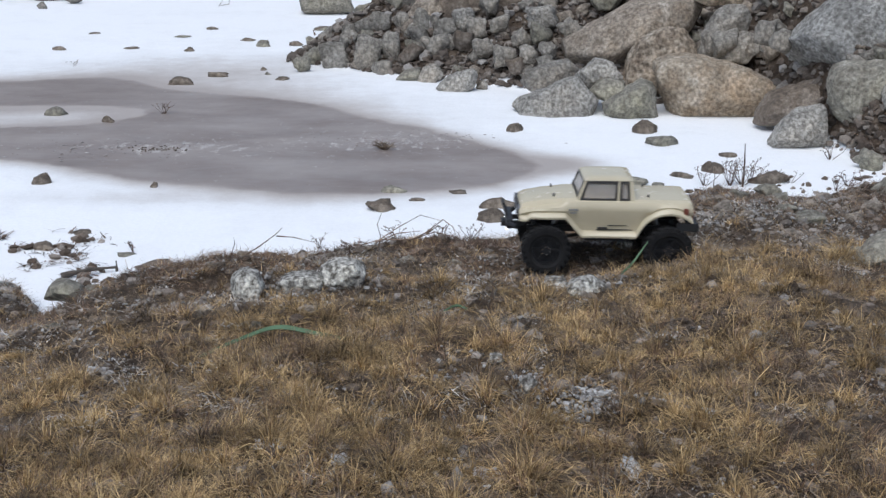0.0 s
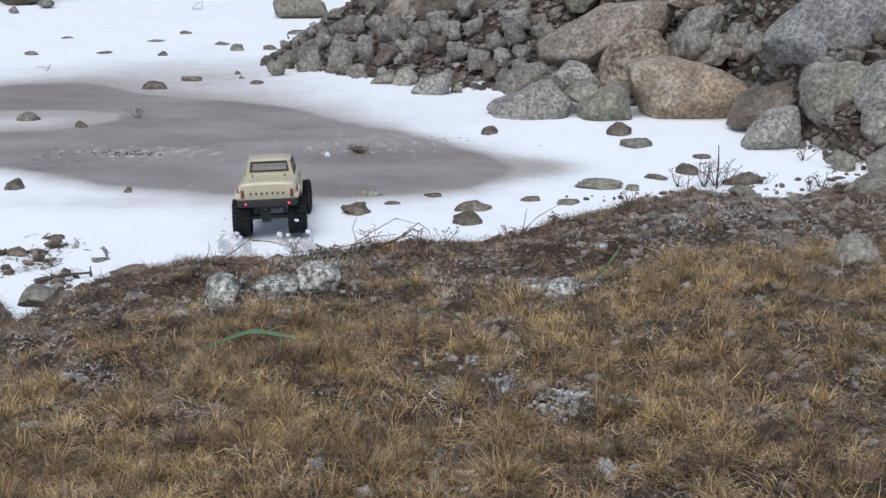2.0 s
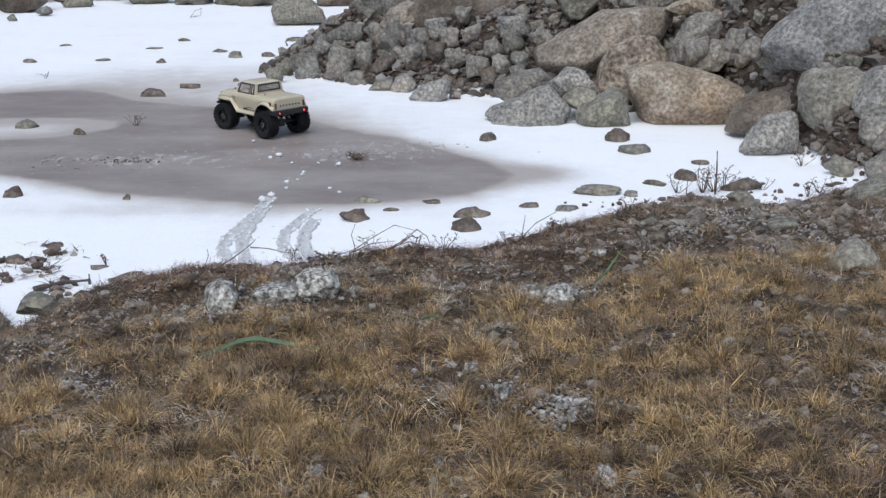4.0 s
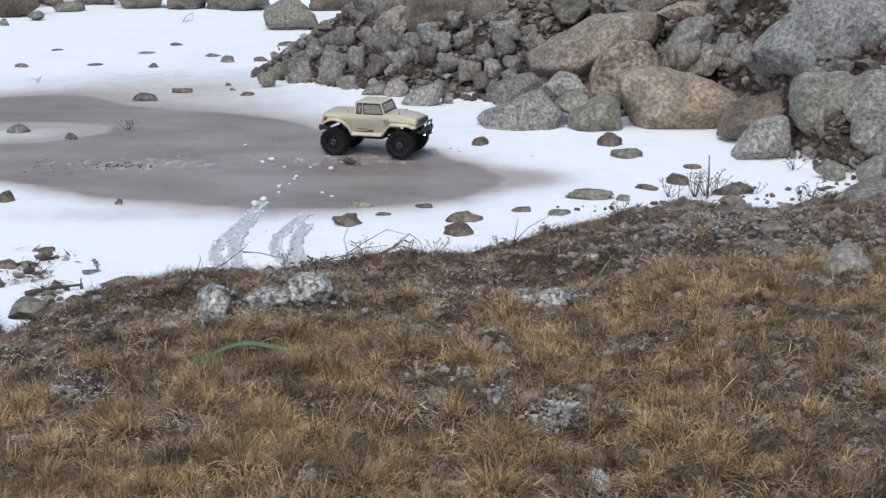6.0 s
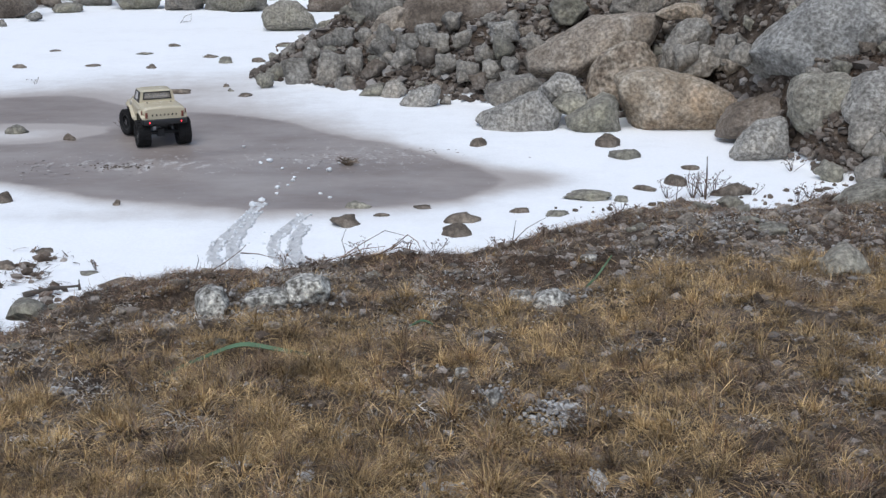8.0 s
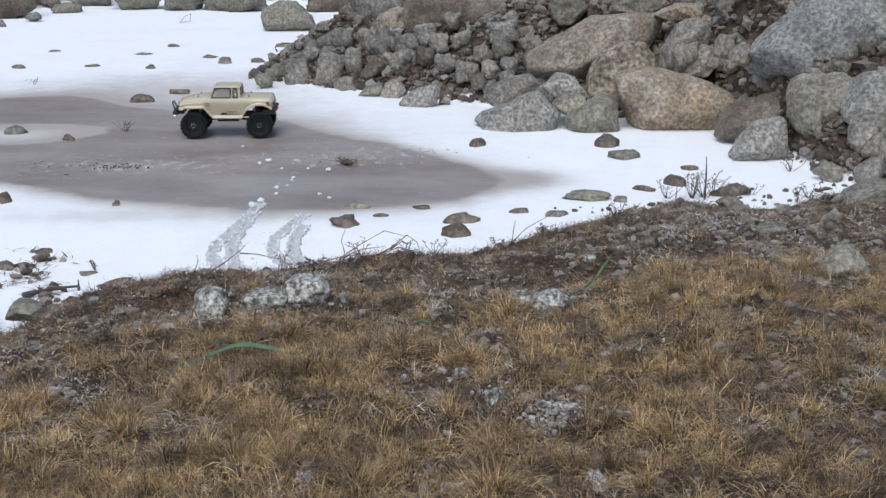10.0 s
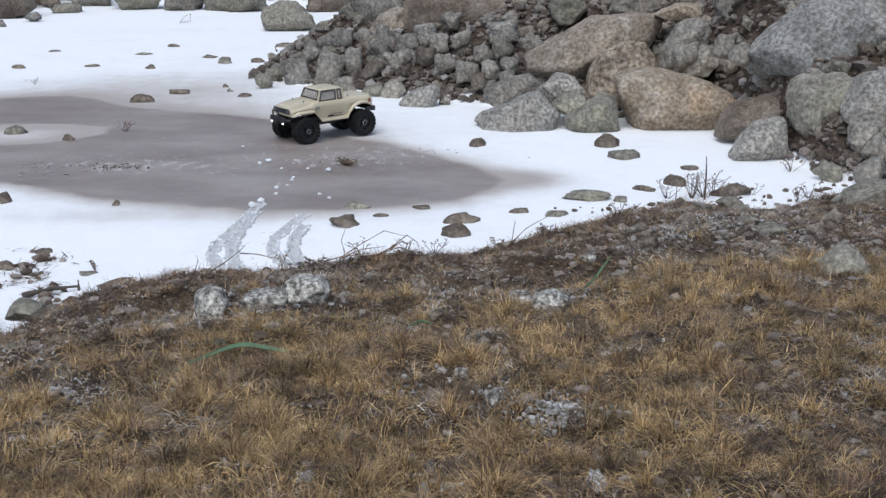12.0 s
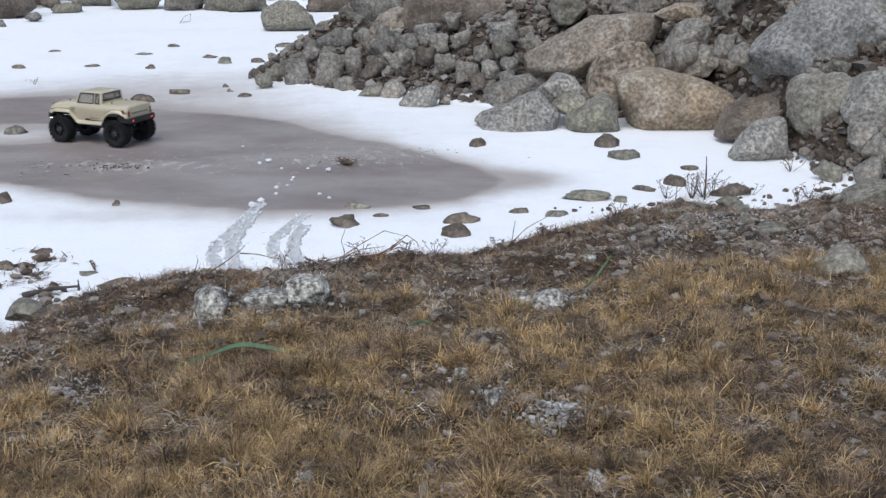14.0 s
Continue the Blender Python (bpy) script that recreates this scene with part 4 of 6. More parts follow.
def half_width(x):
    return float(np.interp(x, [-0.216, -0.2, -0.1, 0.05, 0.12, 0.19, 0.215, 0.224], [0.094, 0.099, 0.099, 0.095, 0.096, 0.095, 0.092, 0.088]))


def make_shell():
    bm = bmesh.new()
    rows = []
    for x in np.unique(np.round(np.concatenate([np.linspace(-0.215, 0.224, 72), [-0.205, 0.218]]), 4)):
        b, t, w = sill(x), top_line(x), half_width(x)
        f = float(smooth01((x - 0.1) / 0.03)) * float(smooth01((0.228 - x) / 0.02))
        waist = min(t - 0.014 - 0.006 * f, max(0.162, b + 0.02))
        lip = 0.008 * max(0, 1 - abs(x - ARCH_F) / 0.11) + 0.009 * max(0, 1 - abs(x - ARCH_R) / 0.11)
        half = [(w + lip + 0.002, b), (w + lip + 0.003, b + 0.005), (w + lip, b + 0.01), (w - 0.012 + lip * 1.1, b + 0.016), (w - 0.008 + lip * 0.6, 0.35 * b + 0.65 * waist), (w, waist), (w - 0.002, t - 0.013 - 0.006 * f), (w - 0.007, t - 0.0045 - 0.012 * f), (w - 0.022, t - 0.0125 * f), (w - 0.022 - 0.006 * f, t - 0.001 * f), (w * 0.4, t + 0.0025), (0, t + 0.003)]
        rows.append([bm.verts.new((x, s * y, z)) for s, seq in ((1, half), (-1, half[-2::-1])) for y, z in seq])
    for p, q in zip(rows, rows[1:]):
        for i in range(len(p) - 1):
            bm.faces.new((p[i], p[i + 1], q[i + 1], q[i]))
    for end in (rows[0], rows[-1]):
        bm.faces.new(end)
    return bm


def quad_point(q, u, v):
    a, b, c, d = (Vector(p) for p in q)
    return (a * (1 - u) + b * u) * (1 - v) + (d * (1 - u) + c * u) * v


def panel(bm, q, holes, thick=0.003):
    """A wall on four corners with openings (u0, u1, v0, v1) that go through it."""
    us = sorted({0, 1, *[h[i] for h in holes for i in (0, 1)]})
    vs = sorted({0, 1, *[h[i] for h in holes for i in (2, 3)]})
    n = (Vector(q[1]) - Vector(q[0])).cross(Vector(q[3]) - Vector(q[0])).normalized() * thick
    for u0, u1 in zip(us, us[1:]):
        for v0, v1 in zip(vs, vs[1:]):
            mu, mv = (u0 + u1) / 2, (v0 + v1) / 2
            if any(h[0] < mu < h[1] and h[2] < mv < h[3] for h in holes):
                continue
            c = [quad_point(q, u, v) for u, v in ((u0, v0), (u1, v0), (u1, v1), (u0, v1))]
            hexa(bm, c, [p - n for p in c])


def hexa(bm, top, low):
    a = [bm.verts.new(p) for p in top]
    b = [bm.verts.new(p) for p in low]
    bm.faces.new(a)
    bm.faces.new(b[::-1])
    for i in range(4):
        j = (i + 1) % 4
        bm.faces.new((a[i], b[i], b[j], a[j]))


def add_window(parent, q, hole, label):
    u0, u1, v0, v1 = hole
    n = (Vector(q[1]) - Vector(q[0])).cross(Vector(q[3]) - Vector(q[0])).normalized()
    wide, tall = (Vector(q[1]) - Vector(q[0])).length, (Vector(q[3]) - Vector(q[0])).length
    corners = lambda du, dv: [quad_point(q, u, v) for u, v in ((u0 + du, v0 + dv), (u1 - du, v0 + dv), (u1 - du, v1 - dv), (u0 + du, v1 - dv))]
    c, outer, inner = corners(0, 0), corners(-0.003 / wide, -0.003 / tall), corners(0.003 / wide, 0.003 / tall)
    bm = bmesh.new()
    for i in range(4):
        j = (i + 1) % 4
        ring = [outer[i], outer[j], inner[j], inner[i]]
        hexa(bm, [p + n * 0.0015 for p in ring], [p - n * 0.0025 for p in ring])
    window = part("window", bm, TRIM, parent, label, smooth=False)
    bm = bmesh.new()
    hexa(bm, [p - n * 0.0008 for p in c], [p - n * 0.0016 for p in c])
    pane = part("pane", bm, GLASS, window, "clear smoky plastic pane", smooth=False)
    pane.visible_shadow = False
    return window


def make_cab(truck):
    z0, z1 = 0.186, 0.236
    fb, rb, ft, rt = 0.08, -0.068, 0.06, -0.063
    wb, wt = 0.083, 0.073
    left = [(fb, wb, z0), (rb, wb, z0), (rt, wt, z1), (ft, wt, z1)]
    right = [(rb, -wb, z0), (fb, -wb, z0), (ft, -wt, z1), (rt, -wt, z1)]
    front = [(fb, -wb, z0), (fb, wb, z0), (ft, wt, z1), (ft, -wt, z1)]
    rear = [(rb, wb, z0), (rb, -wb, z0), (rt, -wt, z1), (rt, wt, z1)]
    lh = [(0.07, 0.67, 0.08, 0.93), (0.755, 0.9, 0.08, 0.93)]
    rh = [(0.1, 0.245, 0.08, 0.93), (0.33, 0.93, 0.08, 0.93)]
    fh = [(0.07, 0.93, 0.2, 0.95)]
    bh = [(0.095, 0.905, 0.34, 0.94)]
    bm = bmesh.new()
    for q, holes in ((left, lh), (right, rh), (front, fh), (rear, bh)):
        panel(bm, q, holes)
    # roof, slightly crowned with soft edges
    nx, ny = 14, 12
    grid = []
    for i in range(nx + 1):
        u = i / nx
        x = rt - 0.002 + (ft - rt + 0.004) * u
        line = []
        for j in range(ny + 1):
            v = 2 * j / ny - 1
            eu, ev = abs(2 * u - 1), abs(v)
            z = z1 + 0.0075 * (1 - eu ** 8) * (1 - ev ** 7) + 0.0008
            line.append(bm.verts.new((x, v * (wt + 0.001), z)))
        grid.append(line)
    for i in range(nx):
        for j in range(ny):
            bm.faces.new((grid[i][j], grid[i + 1][j], grid[i + 1][j + 1], grid[i][j + 1]))
    cab = part("cab", bm, CREAM, truck, "cream pickup cab with a crowned roof", sharp=30)
    add_window(cab, front, fh[0], "windscreen with black trim")
    add_window(cab, rear, bh[0], "rear window with black trim")
    for q, holes in ((left, lh), (right, rh)):
        for h in holes:
            add_window(cab, q, h, "side window with black trim")


def make_truck():
    truck = tagged(new("toy_truck"), "cream radio-controlled pickup truck with big black off-road tyres", "toy truck")
    part("body_shell", make_shell(), CREAM, truck, "cream painted body shell, scuffed and dusty", sharp=40)
    make_cab(truck)
    wheels = [make_wheel(truck, sx * WHEELBASE / 2, sy * TRACK / 2) for sx in (1, -1) for sy in (1, -1)]
    # chassis and running gear
    bm = bmesh.new()
    for s in (-1, 1):
        add_box(bm, (0.4, 0.006, 0.016), pose(0.0, s * 0.03, 0.1))
    for x in (-0.18, -0.05, 0.06, 0.18):
        add_box(bm, (0.01, 0.06, 0.014), pose(x, 0, 0.1))
    add_box(bm, (0.1, 0.075, 0.026), pose(0.0, 0, 0.082))
    part("chassis", bm, BLACK, truck, "black ladder chassis with skid plate", smooth=False)
    for sx in (1, -1):
        bm = bmesh.new()
        rod(bm, (sx * WHEELBASE / 2, -0.075, RADIUS), (sx * WHEELBASE / 2, 0.075, RADIUS), 0.009, 10)
        add_box(bm, (0.034, 0.03, 0.034), pose(sx * WHEELBASE / 2, 0.012, RADIUS))
        rod(bm, (sx * WHEELBASE / 2, 0.012, RADIUS), (sx * 0.03, 0, 0.08), 0.005, 8)
        part("axle", bm, BLACK, truck, "black axle with gear case")
        for sy in (1, -1):
            bm = bmesh.new()
            rod(bm, (sx * (WHEELBASE / 2 - 0.004), sy * 0.052, RADIUS), (sx * (WHEELBASE / 2 - 0.03), sy * 0.042, 0.135), 0.007, 10)
            part("shock_absorber", bm, STEEL, truck, "grey coil shock absorber")
    # rear bumper
    bm = soft_box((0.02, 0.196, 0.024), pose(-0.222, 0, 0.122), 0.004)
    for s in (-1, 1):
        add_box(bm, (0.05, 0.008, 0.02), pose(-0.2, s * 0.098, 0.124))
    part("rear_bumper", bm, BLACK, truck, "black plastic rear bumper")
    # front bumper with a hoop
    bm = soft_box((0.018, 0.13, 0.026), pose(0.246, 0, 0.118), 0.004)
    for s in (-1, 1):
        add_box(bm, (0.04, 0.008, 0.012), pose(0.226, s * 0.03, 0.112))
        rod(bm, (0.252, s * 0.035, 0.128), (0.262, s * 0.022, 0.16), 0.0035)
        rod(bm, (0.246, s * 0.064, 0.118), (0.23, s * 0.088, 0.118), 0.0065)
    rod(bm, (0.262, -0.022, 0.16), (0.262, 0.022, 0.16), 0.0035)
    add_box(bm, (0.016, 0.03, 0.014), pose(0.258, 0, 0.106))
    part("front_bumper", bm, BLACK, truck, "black front bumper with bull bar and winch")
    # grille
    bm = soft_box((0.008, 0.1, 0.021), pose(0.2235, 0, 0.156, 0, -8, 0), 0.003)
    grille = part("grille", bm, BLACK, truck, "dark grille")
    bm = bmesh.new()
    for k in range(7):
        add_box(bm, (0.003, 0.003, 0.022), pose(0.227, -0.036 + 0.012 * k, 0.156, 0, -8, 0))
    part("grille_bars", bm, STEEL, grille, "grey upright grille bars", smooth=False)
    for s in (-1, 1):
        bm = bmesh.new()
        bmesh.ops.create_cone(bm, cap_ends=True, segments=20, radius1=0.0115, radius2=0.0125, depth=0.008, matrix=pose(0.2255, s * 0.06, 0.157, 0, 82, 0))
        head = part("headlight", bm, STEEL, truck, "round headlight")
        bm = bmesh.new()
        bmesh.ops.create_cone(bm, cap_ends=True, segments=12, radius1=0.0048, radius2=0.0044, depth=0.006, matrix=pose(0.252, s * 0.05, 0.104, 0, 90, 0))
        part("fog_lamp", bm, WHITE_LAMP, truck, "lit white lamp under the bumper")
        bm = soft_box((0.005, 0.011, 0.026), pose(-0.2155, s * 0.082, 0.153), 0.001)
        part("tail_light", bm, RUST_RED, truck, "faded red tail light")
        bm = soft_box((0.012, 0.004, 0.02), pose(-0.196, s * 0.1, 0.163), 0.001)
        part("side_marker", bm, RUST_RED, truck, "rust-red side marker")
        bm = bmesh.new()
        bmesh.ops.create_cone(bm, cap_ends=True, segments=12, radius1=0.0028, radius2=0.0032, depth=0.002, matrix=pose(-0.2325, s * 0.072, 0.122, 0, 90, 0))
        part("brake_lamp", bm, RED_LAMP, truck, "glowing red brake lamp")
        # slot with a black outline low on the door
        bm = bmesh.new()
        y = s * 0.0862
        for size, at in (((0.072, 0.004, 0.002), (-0.036, 0.1235)), ((0.1, 0.004, 0.002), (-0.022, 0.1125)), ((0.002, 0.004, 0.012), (-0.072, 0.118)), ((0.026, 0.004, 0.0065), (0.012, 0.1155))):
            add_box(bm, size, pose(at[0], y, at[1]))
        part("rocker_vent", bm, TRIM, truck, "black outlined vent above the sill", smooth=False)
        bm = bmesh.new()
        for k in range(2):
            add_box(bm, (0.024 - 0.006 * k, 0.003, 0.005), pose(0.088, s * 0.096, 0.166 - 0.008 * k))
        part("door_badge", bm, GREY_INK, truck, "small grey badge", smooth=False)
    bm = bmesh.new()
    for k in range(7):
        add_box(bm, (0.003, 0.006, 0.0075), pose(-0.2155, -0.054 + 0.018 * k, 0.153, 0, 0, 0))
    part("tailgate_slots", bm, TRIM, truck, "row of small dark marks on the tailgate", smooth=False)
    for x, y in ((0.135, 0.05), (0.135, -0.05), (-0.105, 0.055), (-0.105, -0.055)):
        bm = bmesh.new()
        rod(bm, (x, y, 0.176), (x, y, 0.197), 0.0025)
        part("body_post", bm, BLACK, truck, "black body post")
    return truck, wheels


truck, truck_wheels = make_truck()


# ---- dry grass, gravel and litter on the bank ----
def blades(name, roots, rng, length, width, lean, material, label, droop=0.5, az=None, curl=0.35, joints=3):
    """Many thin bent blades as one mesh of loose strips."""
    n = len(roots)
    az = rng.uniform(0, 2 * np.pi, n) if az is None else az
    L = length * rng.uniform(0.4, 1.3, n)
    le = np.clip(lean + rng.normal(0, 0.25, n), 0.05, 1.5)
    size = 2 * joints + 1
    verts = np.zeros((n, size, 3))
    w = width * rng.uniform(0.6, 1.3, n)
    at = roots.copy()
    bend = droop * rng.uniform(0.3, 1.6, n) * 3 / joints
    for k in range(joints + 1):
        side = np.stack([-np.sin(az), np.cos(az), rng.normal(0, 0.3, n)], 1)
        half = (w * (1 - k / (joints + 0.6)) * 0.5)[:, None]
        if k < joints:
            verts[:, 2 * k] = at - side * half
            verts[:, 2 * k + 1] = at + side * half
        else:
            verts[:, 2 * k] = at
        a = np.minimum(le + bend * k, 1.75)
        at = at + np.stack([np.cos(az) * np.sin(a), np.sin(az) * np.sin(a), np.cos(a)], 1) * (L / joints)[:, None]
        az = az + rng.normal(0, curl, n)
    base = (np.arange(n) * size)[:, None]
    quads = np.concatenate([base + 2 * k + np.array([[0, 1, 3, 2]]) for k in range(joints - 1)])
    tips = base + 2 * joints + np.array([[-2, -1, 0]])
    me = bpy.data.meshes.new(name)
    me.from_pydata(verts.reshape(-1, 3).tolist(), [], quads.tolist() + tips.tolist())
    me.materials.append(material)
    return tagged(new(name, me), label, "grass", kind="stuff")


def bank_points(rng, count, keep):
    """Random places on the bank; keep(x, y) gives the chance that one stays."""
    x, y = rng.uniform(-1.75, 2.0, count), rng.uniform(1.45, 4.9, count)
    ok = (bank_height(x, y) > 0.035) & (rng.uniform(0, 1, count) < keep(x, y)) & (np.abs(x) < 0.33 * y + 0.35)
    x, y = x[ok], y[ok]
    return np.stack([x, y, earth(x, y) - 0.003], 1)


def patches(x, y):
    return 0.5 + 0.5 * value_noise(x, y, 0.34, 11) + 0.35 * value_noise(x, y, 0.13, 12)


def golden(x, y):
    """Thick straw grass in front, thinning towards the crest and to the stony side."""
    crest = np.interp(x, CREST_X, CREST_Y)
    near = smooth01((crest - 0.38 - y) / 0.7)
    stony = smooth01((x - 0.2) / 0.7) * smooth01((y - 2.7) / 0.5)
    return np.clip((1.35 * patches(x, y) - 0.02) * (0.1 + 0.9 * near) * (1 - 0.8 * stony), 0, 1)


def scatter_grass():
    rng = np.random.default_rng(21)
    # tufts whose blades lean outward and hang over, with bare gaps between them
    centres = bank_points(rng, 7000, lambda x, y: np.clip(golden(x, y) * 1.2 + 0.3 * smooth01((2.7 - y) / 0.5) + 0.1 * smooth01((np.interp(x, CREST_X, CREST_Y) - 0.45 - y) / 0.5), 0, 1))
    big = bank_points(rng, 520, golden)
    centres = np.concatenate([centres, big])
    size = np.concatenate([rng.uniform(0.018, 0.05, len(centres) - len(big)), rng.uniform(0.06, 0.1, len(big))])
    count = (rng.uniform(70, 130, len(centres)) * (size / 0.04) ** 1.6).astype(int)
    c, sz = np.repeat(centres, count, 0), np.repeat(size, count)
    tall = np.repeat(rng.uniform(0.6, 1.25, len(centres)) * np.where(size > 0.055, 1.3, 1) * (0.5 + 0.5 * smooth01((np.interp(centres[:, 0], CREST_X, CREST_Y) - 0.3 - centres[:, 1]) / 0.6)), count)
    way, far = rng.uniform(0, 2 * np.pi, len(c)), rng.uniform(0, 1, len(c)) ** 0.8
    roots = c.copy()
    roots[:, 0] += np.cos(way) * far * sz * 0.7
    roots[:, 1] += np.sin(way) * far * sz * 0.7
    roots[:, 2] = earth(roots[:, 0], roots[:, 1]) - 0.003 + 0.012 * (1 - far)
    kind = np.repeat(rng.uniform(0, 1, len(centres)), count) + rng.normal(0, 0.12, len(c))
    for pick, mat, label in ((kind < 0.7, STRAW, "matted straw-coloured dry grass on the bank"), ((kind >= 0.7) & (kind < 0.88), RUSSET, "russet dead grass in tufts on the bank"), (kind >= 0.88, DULL_STRAW, "grey-brown dead blades mixed into the grass")):
        blades("dry_grass", roots[pick], rng, 0.05 * tall[pick], 0.0013, 0.3 + 1.0 * far[pick], mat, label, 0.55, way[pick] + rng.normal(0, 0.5, pick.sum()), 0.45)
    # felt of lying blades over all the soil
    loose = bank_points(rng, 480000, lambda x, y: 0.35 + 0.3 * patches(x, y))
    loose[:, 2] += rng.uniform(0.002, 0.012, len(loose))
    share = rng.uniform(0, 1, len(loose)) + 0.5 * (golden(loose[:, 0], loose[:, 1]) - 0.42)
    frost = value_noise(loose[:, 0], loose[:, 1], 0.11, 17) + 0.5 * value_noise(loose[:, 0], loose[:, 1], 0.04, 18)
    share = np.where((frost > 0.42) & (share < 0.55), 0.65, np.where((share >= 0.62) & (share < 0.7) & (frost < 0), 0.3, share))
    blades("dead_grass", loose[share < 0.62], rng, 0.034, 0.0014, 1.35, DULL_STRAW, "flattened dull brown dead grass", 0.12, None, 0.5, 2)
    blades("dead_grass", loose[(share >= 0.62) & (share < 0.7)], rng, 0.026, 0.0016, 1.3, FROSTED, "pale frosted straw lying on the soil", 0.12, None, 0.5, 2)
    blades("dead_grass", loose[share >= 0.7], rng, 0.042, 0.0014, 1.15, STRAW, "flattened straw-coloured blades", 0.25, None, 0.5, 2)
    # withered grass on the rubble beside the bank
    x, y = rng.uniform(1.2, 2.3, 26000), rng.uniform(4.9, 6.4, 26000)
    keep = (mound_height(x, y) > 0.015) & (rng.uniform(0, 1, len(x)) < np.clip(0.5 + 0.8 * value_noise(x, y, 0.22, 14), 0, 1))
    withered = np.stack([x, y, earth(x, y)], 1)[keep]
    blades("dead_grass", withered, rng, 0.045, 0.002, 1.05, RUSSET, "withered russet grass on the rubble", 0.4, None, 0.5)
    # dark litter strewn over the snow below the crest
    x = rng.uniform(0.35, 1.75, 9000)
    y = np.interp(x, CREST_X, CREST_Y) + 0.12 + np.abs(rng.normal(0, 0.22, len(x)))
    keep = (rng.uniform(0, 1, len(x)) < np.clip(0.15 + 0.9 * value_noise(x, y, 0.12, 15), 0, 1)) & (y < 5.3)
    litter = np.stack([x, y, earth(x, y) + 0.002], 1)[keep]
    blades("scrub", litter, rng, 0.045, 0.0022, 1.25, TWIG, "dark dead stalks strewn over the snow", 0.2, None, 0.5)
    # dead stalks caught in the rubble
    x, y = rng.uniform(-1.0, 1.0, 9000), rng.uniform(6.7, 8.4, 9000)
    keep = (mound_height(x, y) > 0.01) & (rng.uniform(0, 1, len(x)) < np.clip(0.9 * value_noise(x, y, 0.2, 16), 0, 1))
    blades("scrub", np.stack([x, y, earth(x, y) + 0.01], 1)[keep], rng, 0.07, 0.0026, 0.7, TWIG, "brown dead stalks caught in the rubble", 0.4, None, 0.5)
    # russet tangle over the stony top of the bank
    x = rng.uniform(-1.1, 1.75, 60000)
    y = np.interp(x, CREST_X, CREST_Y) + 0.06 - np.abs(rng.normal(0, 0.4, len(x)))
    keep = (rng.uniform(0, 1, len(x)) < np.clip(0.25 + 0.9 * value_noise(x, y, 0.14, 19) + 0.4 * value_noise(x, y, 0.05, 20), 0, 1)) & (y > 2.7)
    blades("dead_grass", np.stack([x, y, earth(x, y) - 0.002], 1)[keep], rng, 0.036, 0.0017, 1.0, RUSSET, "russet dead grass tangled over the stony bank", 0.4, None, 0.6)
    # dark litter on the snow beside the stick
    x, y = rng.uniform(-1.75, -1.15, 3500), rng.uniform(3.4, 4.3, 3500)
    keep = rng.uniform(0, 1, len(x)) < np.clip(1.6 * value_noise(x, y, 0.1, 21) - 0.2, 0, 1) * smooth01((-x - 0.95 - 0.4 * (y - 3.6)) / 0.2)
    blades("scrub", np.stack([x, y, earth(x, y) + 0.002], 1)[keep], rng, 0.05, 0.004, 1.2, TWIG, "dark dead stalks strewn beside the stick", 0.2, None, 0.5)
    # dark scrub along the crest
    x = rng.uniform(-1.2, 1.5, 30000)
    y = np.interp(x, CREST_X, CREST_Y) + rng.normal(-0.05, 0.09, len(x))
    keep = rng.uniform(0, 1, len(x)) < np.clip(0.35 + 0.6 * value_noise(x, y, 0.16, 13), 0.05, 1)
    fringe = np.stack([x, y, earth(x, y) - 0.002], 1)[keep]
    blades("scrub", fringe, rng, 0.042, 0.0017, 0.9, TWIG, "dark brown dead scrub along the crest", 0.4, None, 0.6)


def pebbles(name, places, sizes, rng, material, label):
    """Loose stones too many to count, as one mesh."""
    bm = bmesh.new()
    bmesh.ops.create_icosphere(bm, subdivisions=1, radius=1)
    bm.verts.ensure_lookup_table()
    unit = np.array([v.co[:] for v in bm.verts])
    tri = np.array([[v.index for v in f.verts] for f in bm.faces])
    bm.free()
    n, k = len(places), len(unit)
    shape = unit[None] * rng.uniform(0.5, 1.3, (n, k, 1))
    shape = shape * rng.uniform(0.6, 1.2, (n, 1, 3))
    a = rng.uniform(0, 2 * np.pi, n)
    c, s = np.cos(a)[:, None], np.sin(a)[:, None]
    x, y = shape[:, :, 0] * c - shape[:, :, 1] * s, shape[:, :, 0] * s + shape[:, :, 1] * c
    shape = np.stack([x, y, shape[:, :, 2] * 0.75], 2) * sizes[:, None, None] + places[:, None, :]
    me = bpy.data.meshes.new(name)
    me.from_pydata(shape.reshape(-1, 3).tolist(), [], (tri[None] + (np.arange(n) * k)[:, None, None]).reshape(-1, 3).tolist())
    me.materials.append(material)
    return tagged(new(name, me), label, "gravel", kind="stuff")


def gravel_material(name, a, b, c):
    n = Nodes(name)
    col = n.ramp(n.island(), [(0.0, a), (0.5, b), (1.0, c)])
    col = n.mix(0.6, col, n.ramp(n.noise(160, 4, 0.7), [(0.35, (0.5, 0.5, 0.5)), (0.65, (1.5, 1.5, 1.5))]), "MULTIPLY")
    n.bump(n.noise(120, 5, 0.7), 0.5, 0.004)
    return n.done(col, 0.93)


